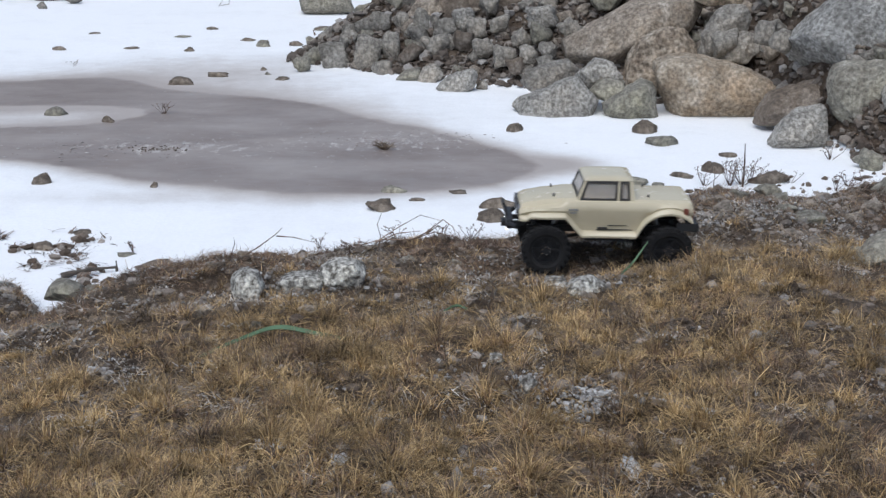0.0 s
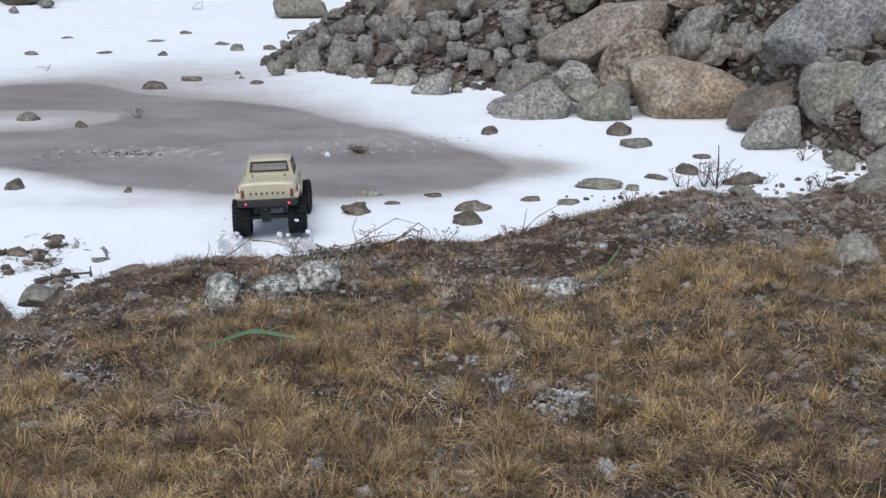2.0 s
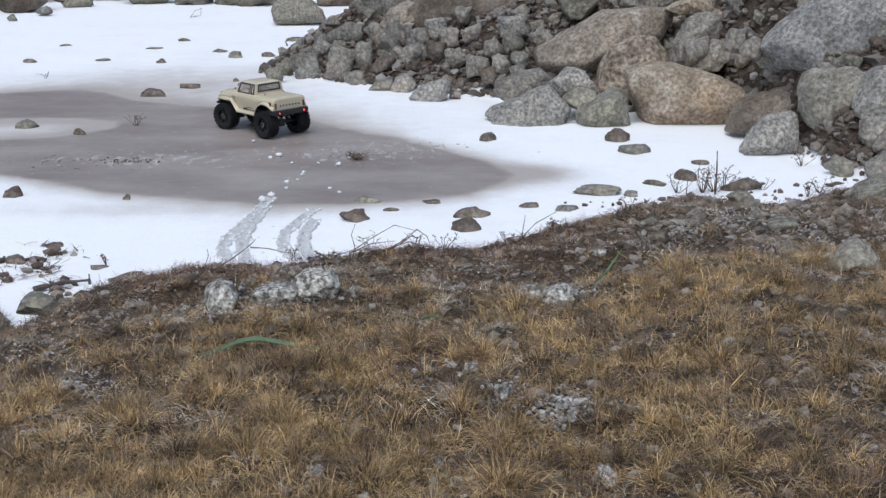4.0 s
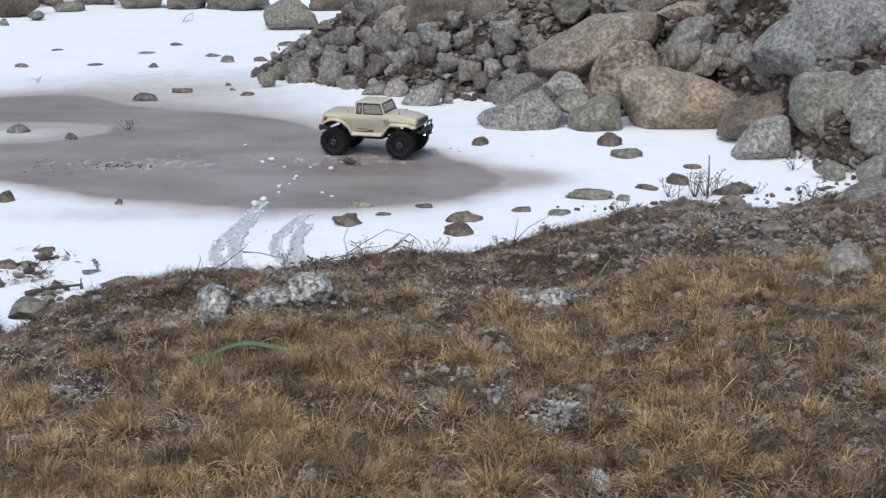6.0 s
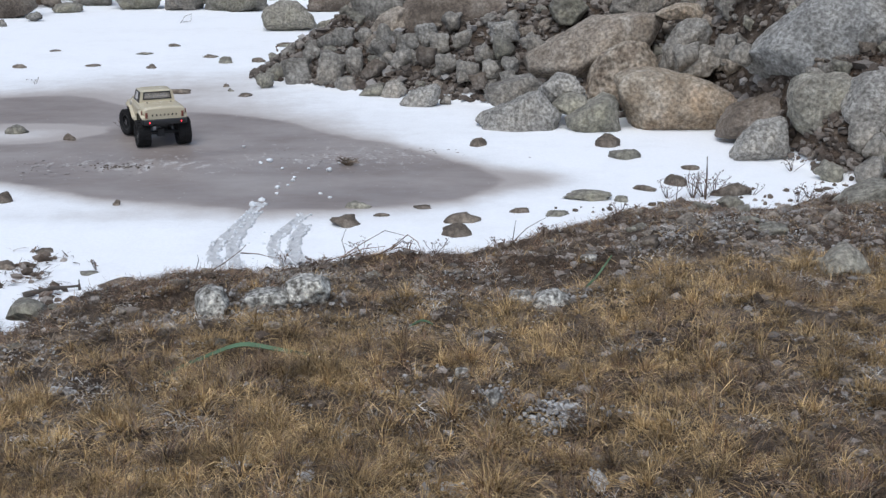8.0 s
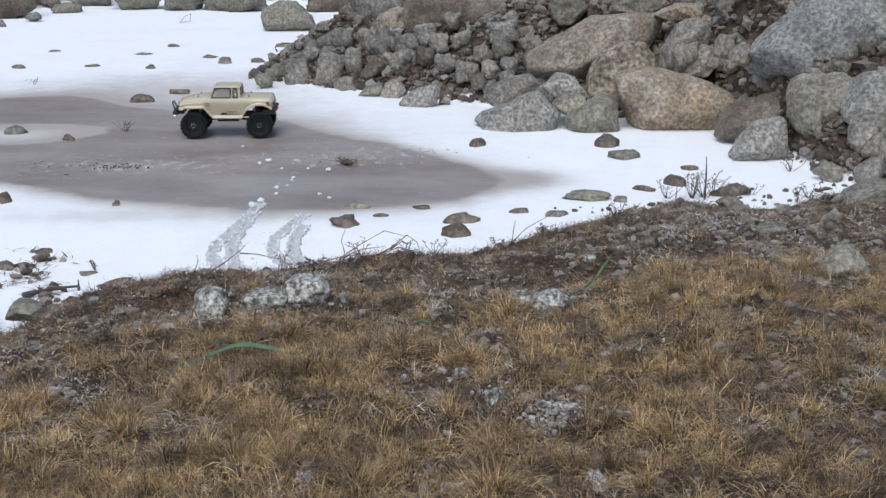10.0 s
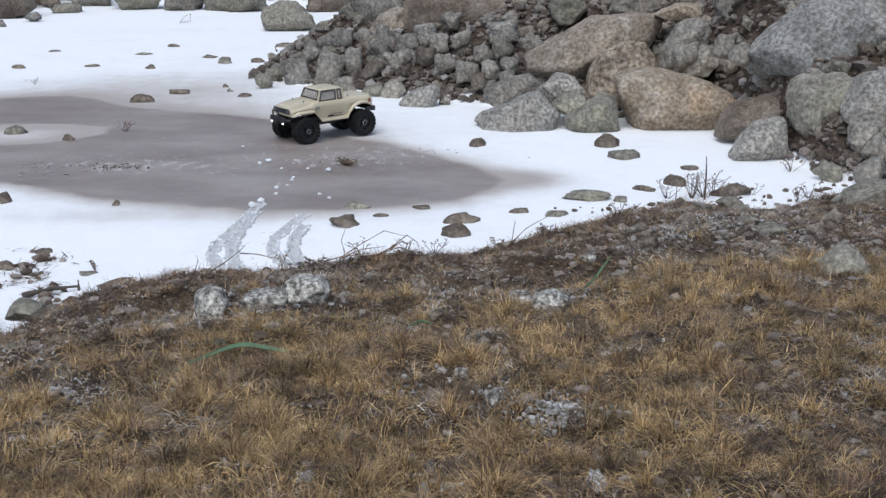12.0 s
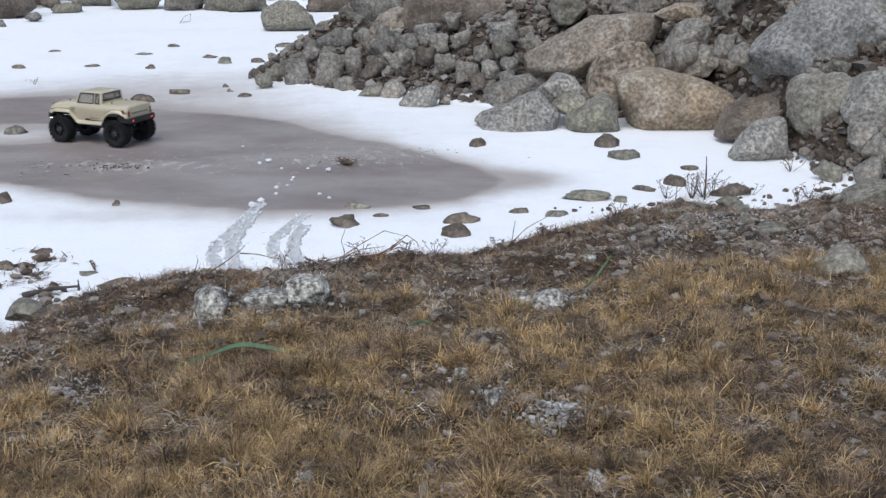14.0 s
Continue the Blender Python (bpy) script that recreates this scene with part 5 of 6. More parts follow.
GRAVEL = gravel_material("mixed_gravel", (0.08, 0.062, 0.05), (0.17, 0.148, 0.13), (0.37, 0.35, 0.33))
CRUST = gravel_material("ice_crust", (0.3, 0.265, 0.25), (0.37, 0.34, 0.325), (0.52, 0.5, 0.49))
CLODS = gravel_material("frozen_clods", (0.06, 0.043, 0.031), (0.145, 0.11, 0.084), (0.36, 0.318, 0.28))
PALE_GRAVEL = gravel_material("frosted_gravel", (0.12, 0.108, 0.098), (0.28, 0.268, 0.255), (0.5, 0.495, 0.485))
RUBBLE = gravel_material("brown_rubble", (0.052, 0.039, 0.03), (0.125, 0.098, 0.079), (0.27, 0.24, 0.212))


def scatter_gravel():
    rng = np.random.default_rng(31)
    stony = lambda x, y: np.clip(0.02 + 0.75 * smooth01((x - 0.15) / 0.8) * smooth01((y - 2.9) / 0.6) + 0.12 * (patches(x, y) < 0.3), 0, 1)
    places = bank_points(rng, 16000, stony)
    places[:, 2] += 0.003
    pebbles("bank_gravel", places, rng.uniform(0.003, 0.013, len(places)) * rng.choice([1, 1, 1.7], len(places)), rng, GRAVEL, "pale frosted gravel between the grass")
    # clods of earth, mostly towards the crest
    crestward = lambda x, y: 0.35 + 0.6 * smooth01((y - np.interp(x, CREST_X, CREST_Y) + 0.95) / 0.6)
    places = bank_points(rng, 14000, crestward)
    places[:, 2] += 0.004
    pebbles("earth_clods", places, rng.uniform(0.003, 0.015, len(places)) * rng.choice([0.7, 1, 1.5], len(places)), rng, CLODS, "brown and greyish clods of frozen earth")
    x = rng.uniform(0.3, 1.8, 4200)
    y = np.interp(x, CREST_X, CREST_Y) + 0.15 + np.abs(rng.normal(0, 0.25, len(x)))
    keep = (rng.uniform(0, 1, len(x)) < np.clip(0.1 + 0.9 * value_noise(x, y, 0.12, 15), 0, 1)) & (y < 5.3)
    pebbles("earth_clods", np.stack([x, y, earth(x, y) + 0.002], 1)[keep], rng.uniform(0.004, 0.02, keep.sum()), rng, CLODS, "brown clods and stones strewn over the snow")
    x, y = rng.uniform(-1.75, -1.12, 700), rng.uniform(3.35, 4.3, 700)
    keep = rng.uniform(0, 1, len(x)) < np.clip(1.6 * value_noise(x, y, 0.1, 21) - 0.2, 0, 1) * smooth01((-x - 0.95 - 0.4 * (y - 3.6)) / 0.2)
    pebbles("earth_clods", np.stack([x, y, earth(x, y) + 0.002], 1)[keep], rng.uniform(0.006, 0.026, keep.sum()), rng, CLODS, "dark clods of earth strewn beside the stick")
    # frosted stones in heaps
    heaps = [(0.18, 2.11, 0.035, 110), (0.09, 2.23, 0.02, 20), (0.27, 2.97, 0.05, 60), (0.2, 2.1, 0.045, 150), (-0.48, 3.08, 0.09, 80), (-0.08, 2.3, 0.06, 40), (-0.6, 2.95, 0.08, 50), (-0.3, 2.95, 0.08, 50), (1.1, 3.7, 0.15, 90), (0.9, 3.9, 0.15, 90)]
    # little frosted patches all over the grass
    near = bank_points(rng, 520, lambda x, y: 0.25 + 0.75 * (golden(x, y) < 0.5))
    patch = np.concatenate([np.stack([rng.normal(x, s, n), rng.normal(y, s * 0.9, n), np.zeros(n)], 1) for x, y, s, n in
                            [(x, y, rng.uniform(0.012, 0.05), int(rng.uniform(10, 50))) for x, y, _ in near]])
    patch[:, 2] = earth(patch[:, 0], patch[:, 1]) + 0.006
    pebbles("frosted_gravel", patch, rng.uniform(0.0015, 0.005, len(patch)), rng, PALE_GRAVEL, "crumbs of frosted earth between the grass")
    spots = np.concatenate([np.stack([rng.normal(x, s, n), rng.normal(y, s * 0.9, n), np.zeros(n)], 1) for x, y, s, n in heaps])
    spots[:, 2] = earth(spots[:, 0], spots[:, 1]) + 0.009
    pebbles("frosted_gravel", spots, rng.uniform(0.0025, 0.008, len(spots)), rng, PALE_GRAVEL, "heaps of pale frosted stones in the grass")
    # rubble of the heap
    x, y = rng.uniform(-1.3, 2.8, 34000), rng.uniform(4.9, 9.3, 34000)
    ok = mound_height(x, y) > 0.004
    x, y = x[ok], y[ok]
    places = np.stack([x, y, earth(x, y) + 0.006], 1)
    pebbles("rubble", places, rng.uniform(0.008, 0.034, len(x)), rng, RUBBLE, "loose brown and grey rubble filling the heap")
    large = rng.uniform(0, 1, len(x)) < 0.035
    pebbles("rubble", places[large] + np.array([0, 0, 0.008]), rng.uniform(0.022, 0.05, large.sum()), rng, GRAVEL, "larger grey-brown stones of the rubble heap")


def scatter_ice_crust():
    """Thin white flakes of broken crust on the ice."""
    rng = np.random.default_rng(41)
    spots = np.concatenate([np.stack([rng.normal(x, sx, n), rng.normal(y, sy, n), np.zeros(n)], 1) for x, y, sx, sy, n in
                            ((-0.33, 5.78, 0.2, 0.13, 240), (-0.62, 5.75, 0.16, 0.1, 90), (-1.35, 5.62, 0.26, 0.09, 240), (-1.7, 5.55, 0.2, 0.1, 90))])
    spots[:, 2] = earth(spots[:, 0], spots[:, 1]) + 0.001
    flakes = pebbles("ice_crust", spots, rng.uniform(0.002, 0.009, len(spots)) * rng.choice([0.6, 1, 1.2], len(spots)), rng, CRUST, "thin whitish flakes of broken ice crust")
    flakes.scale = (1, 1, 0.3)
    crumbs = np.stack([rng.normal(-1.4, 0.07, 70), rng.normal(5.58, 0.03, 70), np.zeros(70)], 1)
    crumbs[:, 2] = earth(crumbs[:, 0], crumbs[:, 1])
    pebbles("ice_crumbs", crumbs, rng.uniform(0.003, 0.009, 70), rng, RUBBLE, "dark crumbs of earth frozen into the ice")


def scatter_rocks():
    """Fist-sized broken rocks over the heap, each a thing of its own on a few shared meshes."""
    rng = random.Random(51)
    kinds = []
    for k in range(10):
        me = rock_mesh("rock", (0.05, rng.uniform(0.034, 0.05), rng.uniform(0.028, 0.042)), 900 + k, 12, 3, 0.1, k % 2 == 0)
        me.materials.append((GRANITE, MOSS_ROCK, BROWN_GRANITE, GRANITE, WET_STONE)[k % 5])
        kinds.append(me)
    made = 0
    while made < 130:
        x, y = rng.uniform(-1.15, 2.1), rng.uniform(5.0, 8.6)
        h = float(mound_height(x, y))
        if not 0.003 < h < 0.75 or (0.3 < x < 1.3 and y < 6.75) or (1.2 < x < 1.6 and y < 6.3):
            continue
        ob = new("rock", rng.choice(kinds))
        size = rng.uniform(0.4, 1.2)
        ob.matrix_basis = pose(x, y, float(earth(x, y)) + 0.012 * size, rng.uniform(-40, 40), rng.uniform(-40, 40), rng.uniform(0, 360)) @ Matrix.Diagonal((size, size, size, 1))
        tagged(ob, "fist-sized broken rock on the rubble heap", "stone", "loose rocks of the rubble heap")
        made += 1
    # thicker between the great stones, finer in the earth beside the bank
    for (x0, x1), (y0, y1), (small, large), count in (((1.0, 1.75), (6.55, 7.4), (0.7, 1.6), 50), ((1.55, 2.15), (5.75, 6.35), (0.5, 1.1), 25), ((-0.6, 0.95), (7.5, 8.3), (0.7, 1.3), 40), ((1.42, 2.05), (5.15, 5.75), (0.35, 0.8), 50)):
        for _ in range(count):
            x, y, size = rng.uniform(x0, x1), rng.uniform(y0, y1), rng.uniform(small, large)
            if float(mound_height(x, y)) < 0.01:
                continue
            ob = new("rock", rng.choice(kinds))
            ob.matrix_basis = pose(x, y, float(earth(x, y)) + 0.014 * size, rng.uniform(-40, 40), rng.uniform(-40, 40), rng.uniform(0, 360)) @ Matrix.Diagonal((size, size, size, 1))
            tagged(ob, "broken grey-brown rock lodged in the rubble heap", "stone", "loose rocks of the rubble heap")


def scatter_bank_stones():
    """Pale and brownish stones bedded in the stony top of the bank and strewn over the snow below it."""
    rng = random.Random(61)
    kinds = []
    for k in range(8):
        me = rock_mesh("stone", (0.03, rng.uniform(0.022, 0.03), rng.uniform(0.012, 0.02)), 940 + k, 10, 3, 0.1, k % 3 == 0)
        me.materials.append((MOSS_ROCK, BROWN_GRANITE, WET_STONE, BROWN_GRANITE)[k % 4])
        kinds.append(me)
    made = 0
    while made < 110:
        x = rng.uniform(-1.0, 1.7)
        y = float(np.interp(x, CREST_X, CREST_Y)) - abs(rng.gauss(0, 0.38)) + 0.04 + (0.3 * rng.random() ** 2 if x > 0.35 else 0)
        if rng.random() > 0.25 + 0.75 * float(smooth01((x - 0.1) / 0.6)) or y < 2.6:
            continue
        ob = new("stone", rng.choice(kinds))
        size = rng.uniform(0.35, 1.25) * (0.75 + 0.35 * float(smooth01((x - 0.4) / 0.6)))
        ob.matrix_basis = pose(x, y, float(earth(x, y)) + 0.003, rng.uniform(-20, 20), rng.uniform(-20, 20), rng.uniform(0, 360)) @ Matrix.Diagonal((size, size, size, 1))
        tagged(ob, "small pale stone bedded in the stony bank", "stone", "small stones of the bank")
        made += 1


scatter_rocks()
scatter_bank_stones()
scatter_ice_crust()
scatter_grass()
scatter_gravel()


# ---- twigs, weeds, sticks and single blades ----
def stem(bm, points, r, sides=5):
    """A thin bent stem through the points, tapering."""
    pts = [Vector(p) for p in points]
    fine = []
    for a, b in zip(pts, pts[1:]):
        fine += [a.lerp(b, k / 3) for k in range(3)]
    fine.append(pts[-1])
    rings = []
    for i, p in enumerate(fine):
        d = (fine[min(i + 1, len(fine) - 1)] - fine[max(i - 1, 0)]).normalized()
        u = d.cross(Vector((0.3, 0.8, 0.2))).normalized()
        v = d.cross(u)
        w = r * (1 - 0.6 * i / (len(fine) - 1)) * (1 + 0.25 * math.sin(i * 2.3))
        rings.append([bm.verts.new(p + (u * math.cos(2 * math.pi * k / sides) + v * math.sin(2 * math.pi * k / sides)) * w) for k in range(sides)])
    for a, b in zip(rings, rings[1:]):
        for k in range(sides):
            bm.faces.new((a[k], a[(k + 1) % sides], b[(k + 1) % sides], b[k]))
    bm.faces.new(rings[0][::-1])
    bm.faces.new(rings[-1])


def twig(root, lines, r, label, name="twig", material=None):
    """lines: bent stems as (sideways, back, up) steps in metres from the root."""
    ob = None
    for line in lines:
        bm = bmesh.new()
        stem(bm, line, r)
        piece = part(name if ob is None else "branch", bm, material or TWIG, ob)
        ob = ob or piece
    ob.location = (root[0], root[1], float(earth(root[0], root[1])))
    return tagged(ob, label, "twig" if name == "twig" else "weed")


def weed(root, seed, height, spread, count, label, material=None, r=0.0014, heads=True):
    """A dead weed: thin stems that fork, with small seed heads."""
    rng = random.Random(seed)
    ob = None
    for _ in range(count):
        bm = bmesh.new()
        a, s = rng.uniform(0, 2 * math.pi), rng.uniform(0.2, 1) * spread
        h = height * rng.uniform(0.5, 1)
        tip = Vector((math.cos(a) * s, math.sin(a) * s, h))
        mid = tip * 0.55 + Vector((rng.uniform(-0.2, 0.2) * spread, rng.uniform(-0.2, 0.2) * spread, 0.08 * h))
        stem(bm, [(0, 0, -0.01), mid, tip], r, 4)
        for _ in range(2):
            q = mid.lerp(tip, rng.uniform(0.2, 0.8))
            e = q + Vector((rng.uniform(-1, 1) * 0.25 * spread, rng.uniform(-1, 1) * 0.25 * spread, 0.2 * h * rng.uniform(0.3, 1)))
            stem(bm, [q, q.lerp(e, 0.5) + Vector((0, 0, 0.004)), e], r * 0.6, 4)
            if heads:
                bmesh.ops.create_icosphere(bm, subdivisions=1, radius=rng.uniform(0.0016, 0.0032), matrix=Matrix.Translation(e))
        piece = part("dry_weed" if ob is None else "stem", bm, material or TWIG, ob)
        ob = ob or piece
    ob.location = (root[0], root[1], float(earth(root[0], root[1])))
    return tagged(ob, label, "weed", "dead weeds along the bank")


def ribbon(points, width, label):
    """A long flat green blade lying over the grass, with a fold along it."""
    bm = bmesh.new()
    pts = [Vector(p) for p in points]
    rows = []
    n = 24
    for i in range(n + 1):
        s = i / n * (len(pts) - 1)
        k = min(int(s), len(pts) - 2)
        p0, p1, p2, p3 = pts[max(k - 1, 0)], pts[k], pts[k + 1], pts[min(k + 2, len(pts) - 1)]
        f = s - k
        p = 0.5 * ((2 * p1) + (p2 - p0) * f + (2 * p0 - 5 * p1 + 4 * p2 - p3) * f * f + (3 * p1 - p0 - 3 * p2 + p3) * f ** 3)
        w = width * (0.35 + 0.65 * math.sin(math.pi * min(1, 0.12 + i / n * 0.85)))
        rows.append([bm.verts.new(p + Vector((0, dy * w, dz))) for dy, dz in ((-0.5, 0.0), (0, -0.0025), (0.5, 0.0015), (0.5, 0.0027), (0, -0.0013), (-0.5, 0.0012))])
    for a, b in zip(rows, rows[1:]):
        for k in range(6):
            bm.faces.new((a[k], a[(k + 1) % 6], b[(k + 1) % 6], b[k]))
    bm.faces.new(rows[0])
    bm.faces.new(rows[-1][::-1])
    return tagged(part("green_blade", bm, GREEN_BLADE), label, "grass blade", "green blades on the bank")


def on_bank(x, y, up):
    return (x, y, float(earth(x, y)) + up)


def snow_patch(at, size, seed):
    me = rock_mesh("snow_patch", size, seed, 5, 4, 0.3)
    me.materials.append(CHURNED)
    ob = new("snow_patch", me)
    ob.location = (at[0], at[1], float(earth(at[0], at[1])) + 0.004)
    return tagged(ob, "small patch of old snow remaining in the grass", "snow", "snow patches on the bank")


twig((-0.280, 3.519), [[(0.000, 0.000, 0.000), (0.006, 0.004, 0.038), (-0.003, 0.008, 0.069), (0.009, 0.012, 0.101)], [(0.003, 0.000, 0.028), (0.054, 0.004, 0.062), (0.117, 0.008, 0.098), (0.172, 0.012, 0.082)]], 0.0016, "thin bare forked twig standing at the crest", "twig")
twig((-0.216, 3.560), [[(0.000, 0.000, 0.000), (0.067, 0.004, 0.032), (0.115, 0.008, 0.070), (0.143, 0.012, 0.048), (0.159, 0.016, 0.000)], [(0.019, 0.000, 0.010), (0.091, 0.004, 0.035), (0.150, 0.008, 0.019)], [(0.067, 0.000, 0.029), (0.102, 0.004, 0.054), (0.118, 0.008, 0.041)]], 0.0022, "arched bare bramble twigs on the crest", "twig")
twig((-0.352, 3.512), [[(0.000, 0.000, 0.000), (0.079, 0.004, 0.022), (0.158, 0.008, 0.022), (0.221, 0.012, 0.041)], [(0.063, 0.000, 0.013), (0.126, 0.004, 0.041), (0.189, 0.008, 0.047)]], 0.002, "tangle of dry twigs along the crest", "twig")
twig((-0.640, 3.365), [[(0.000, 0.000, 0.000), (0.054, 0.004, 0.034), (0.100, 0.008, 0.068), (0.114, 0.012, 0.083)], [(0.100, 0.000, 0.064), (0.146, 0.004, 0.060), (0.196, 0.008, 0.046)]], 0.002, "bent dry twig at the crest", "twig")
twig((-0.658, 3.328), [[(0.000, 0.000, 0.000), (0.012, 0.004, 0.037), (0.009, 0.008, 0.052)]], 0.0014, "short thin dry stem standing in snow", "twig")
twig((0.199, 3.683), [[(0.000, 0.000, 0.000), (0.005, 0.004, 0.034), (0.010, 0.008, 0.066)], [(0.000, 0.000, 0.000), (0.041, 0.004, 0.043), (0.110, 0.008, 0.082)]], 0.0016, "thin dry stems leaning over the snow", "twig")
twig((0.123, 3.620), [[(0.000, 0.000, 0.000), (0.032, 0.004, 0.034), (0.113, 0.008, 0.045), (0.202, 0.012, 0.078)]], 0.0015, "long thin dry stem along the crest", "twig")
twig((1.024, 5.018), [[(0.000, 0.000, 0.000), (0.002, 0.004, 0.095), (0.000, 0.008, 0.171)]], 0.0045, "dark upright dead stalk in the snow", "twig")
twig((1.203, 5.224), [[(0.000, 0.000, 0.000), (0.064, 0.004, -0.012), (0.099, 0.008, -0.094), (0.104, 0.012, -0.165), (0.181, 0.016, -0.240)], [(0.000, 0.000, 0.000), (0.016, 0.004, 0.019)]], 0.0022, "dark curved dead stem", "twig")
twig((1.297, 4.115), [[(0.000, 0.000, 0.000), (-0.002, 0.004, 0.069)]], 0.003, "short brown dead stalk in the snow", "twig")
twig((0.911, 5.019), [[(0.000, 0.000, 0.000), (0.004, 0.004, 0.049), (0.000, 0.008, 0.076)]], 0.002, "short brown dead stalk in the snow", "twig")
twig((0.020, 2.765), [[(0.000, 0.000, 0.000), (0.010, 0.004, 0.041), (0.015, 0.008, 0.083)]], 0.0014, "thin dry grass stalk", "twig")
twig((-1.437, 5.526), [[(0.000, 0.000, 0.000), (-0.008, 0.004, 0.025)]], 0.002, "short brown dead stalk in the snow", "twig")
twig((-0.336, 3.117), [[(0.000, 0.000, 0.000), (0.014, 0.004, 0.024), (0.004, 0.008, 0.034)], [(-0.409, 0.000, -0.003), (-0.400, 0.004, 0.031)]], 0.0018, "short dry twigs among stones", "twig")
twig((-0.170, 2.796), [[(0.000, 0.000, 0.000), (0.006, 0.004, 0.045)], [(0.108, 0.000, -0.083), (0.117, 0.004, -0.032), (0.112, 0.008, -0.013)]], 0.0014, "thin dry grass stalk", "twig")
twig((-1.140, 9.087), [[(0.000, 0.000, 0.000), (-0.012, 0.004, 0.032), (0.040, 0.008, 0.055), (0.111, 0.012, 0.059)]], 0.006, "dark bent stick in the snow", "twig")
twig((-2.114, 10.694), [[(0.000, 0.000, 0.000), (0.038, 0.004, 0.056), (0.094, 0.008, 0.075)], [(0.019, 0.000, 0.009), (0.084, 0.004, 0.019), (0.089, 0.008, 0.080)]], 0.0025, "small bare twig in the far snow", "twig")
weed((0.979, 5.040), 1, 0.113, 0.090, 14, "brittle brown dead weed with small seed heads")
weed((1.070, 5.084), 2, 0.103, 0.069, 10, "brittle brown dead weed with small seed heads")
weed((1.372, 4.969), 3, 0.059, 0.050, 7, "brittle brown dead weed with small seed heads")
weed((1.427, 4.928), 4, 0.045, 0.050, 6, "brittle brown dead weed with small seed heads")
weed((0.879, 5.037), 5, 0.079, 0.068, 8, "brittle brown dead weed with small seed heads")
weed((-1.122, 4.078), 6, 0.034, 0.047, 6, "brittle brown dead weed with small seed heads")
weed((-0.272, 4.233), 7, 0.057, 0.066, 7, "brittle brown dead weed with small seed heads")
weed((-0.121, 4.253), 8, 0.061, 0.057, 7, "brittle brown dead weed with small seed heads")
weed((-0.527, 4.150), 9, 0.047, 0.056, 6, "brittle brown dead weed with small seed heads")
weed((0.185, 4.334), 10, 0.054, 0.058, 6, "brittle brown dead weed with small seed heads")
weed((-0.349, 3.480), 11, 0.034, 0.047, 6, "brittle brown dead weed with small seed heads")
weed((-0.027, 4.280), 12, 0.050, 0.057, 6, "brittle brown dead weed with small seed heads")
weed((0.292, 3.732), 13, 0.047, 0.047, 6, "brittle brown dead weed with small seed heads")
weed((0.542, 4.005), 14, 0.046, 0.046, 6, "brittle brown dead weed with small seed heads")
weed((-2.404, 7.725), 15, 0.035, 0.070, 4, "brittle brown dead weed with small seed heads")
weed((1.222, 5.084), 16, 0.055, 0.060, 5, "brittle brown dead weed with small seed heads")
weed((-0.466, 7.536), 17, 0.098, 0.098, 9, "brittle brown dead weed with small seed heads")
weed((-0.420, 7.600), 18, 0.079, 0.086, 8, "brittle brown dead weed with small seed heads")
weed((1.477, 5.481), 19, 0.065, 0.075, 9, "brittle brown dead weed with small seed heads")
weed((1.643, 5.410), 20, 0.064, 0.074, 9, "brittle brown dead weed with small seed heads")
weed((1.027, 5.056), 23, 0.095, 0.105, 14, "brittle brown dead weed with small seed heads")
weed((1.434, 5.037), 24, 0.060, 0.069, 8, "brittle brown dead weed with small seed heads")
weed((-0.751, 7.834), 25, 0.061, 0.068, 6, "brittle brown dead weed with small seed heads")
weed((-1.551, 6.357), 21, 0.063, 0.063, 14, "reddish dead weed frozen into the ice", TWIG, heads=False)
weed((-0.415, 5.616), 22, 0.032, 0.064, 60, "brown grass tuft frozen into the ice", DULL_STRAW, heads=False)
ribbon([on_bank(-0.545, 2.4, 0.012), on_bank(-0.485, 2.53, 0.024), on_bank(-0.422, 2.59, 0.03), on_bank(-0.345, 2.575, 0.026), on_bank(-0.265, 2.51, 0.012)], 0.02, "long green blade arching over the dry grass")
ribbon([on_bank(0.34, 3.0, 0.012), on_bank(0.37, 3.06, 0.035), on_bank(0.395, 3.09, 0.06), on_bank(0.415, 3.12, 0.078)], 0.014, "short green blade among the gravel")
ribbon([on_bank(-0.079, 2.722, 0.006), on_bank(-0.049, 2.760, 0.012), on_bank(-0.024, 2.769, 0.008)], 0.007, "small green blade in the dry grass")
snow_patch((-0.322, 1.874), (0.034, 0.025, 0.004), 500)
snow_patch((-0.444, 1.896), (0.028, 0.013, 0.004), 501)
snow_patch((-0.170, 2.009), (0.021, 0.019, 0.004), 502)
snow_patch((0.234, 1.814), (0.017, 0.050, 0.004), 503)
snow_patch((0.014, 1.815), (0.026, 0.024, 0.004), 504)
snow_patch((-0.208, 1.809), (0.017, 0.019, 0.004), 505)
snow_patch((-0.720, 2.062), (0.036, 0.031, 0.004), 506)
snow_patch((0.719, 2.483), (0.023, 0.016, 0.004), 507)
snow_patch((0.379, 1.986), (0.014, 0.028, 0.004), 508)
snow_patch((-0.499, 2.308), (0.016, 0.016, 0.004), 509)


def make_stick():
    bm = bmesh.new()
    stem(bm, [(0, 0, 0), (0.075, 0.039, 0.008), (0.150, 0.078, 0.004)], 0.009, 7)
    stem(bm, [(0.150, 0.078, -0.012), (0.150, 0.078, 0.024)], 0.005, 6)
    ob = part("driftwood_stick", bm, OLD_WOOD)
    ob.location = (-1.272, 3.792, 0.012)
    return tagged(ob, "grey weathered stick lying at the edge of the snow", "stick")


make_stick()


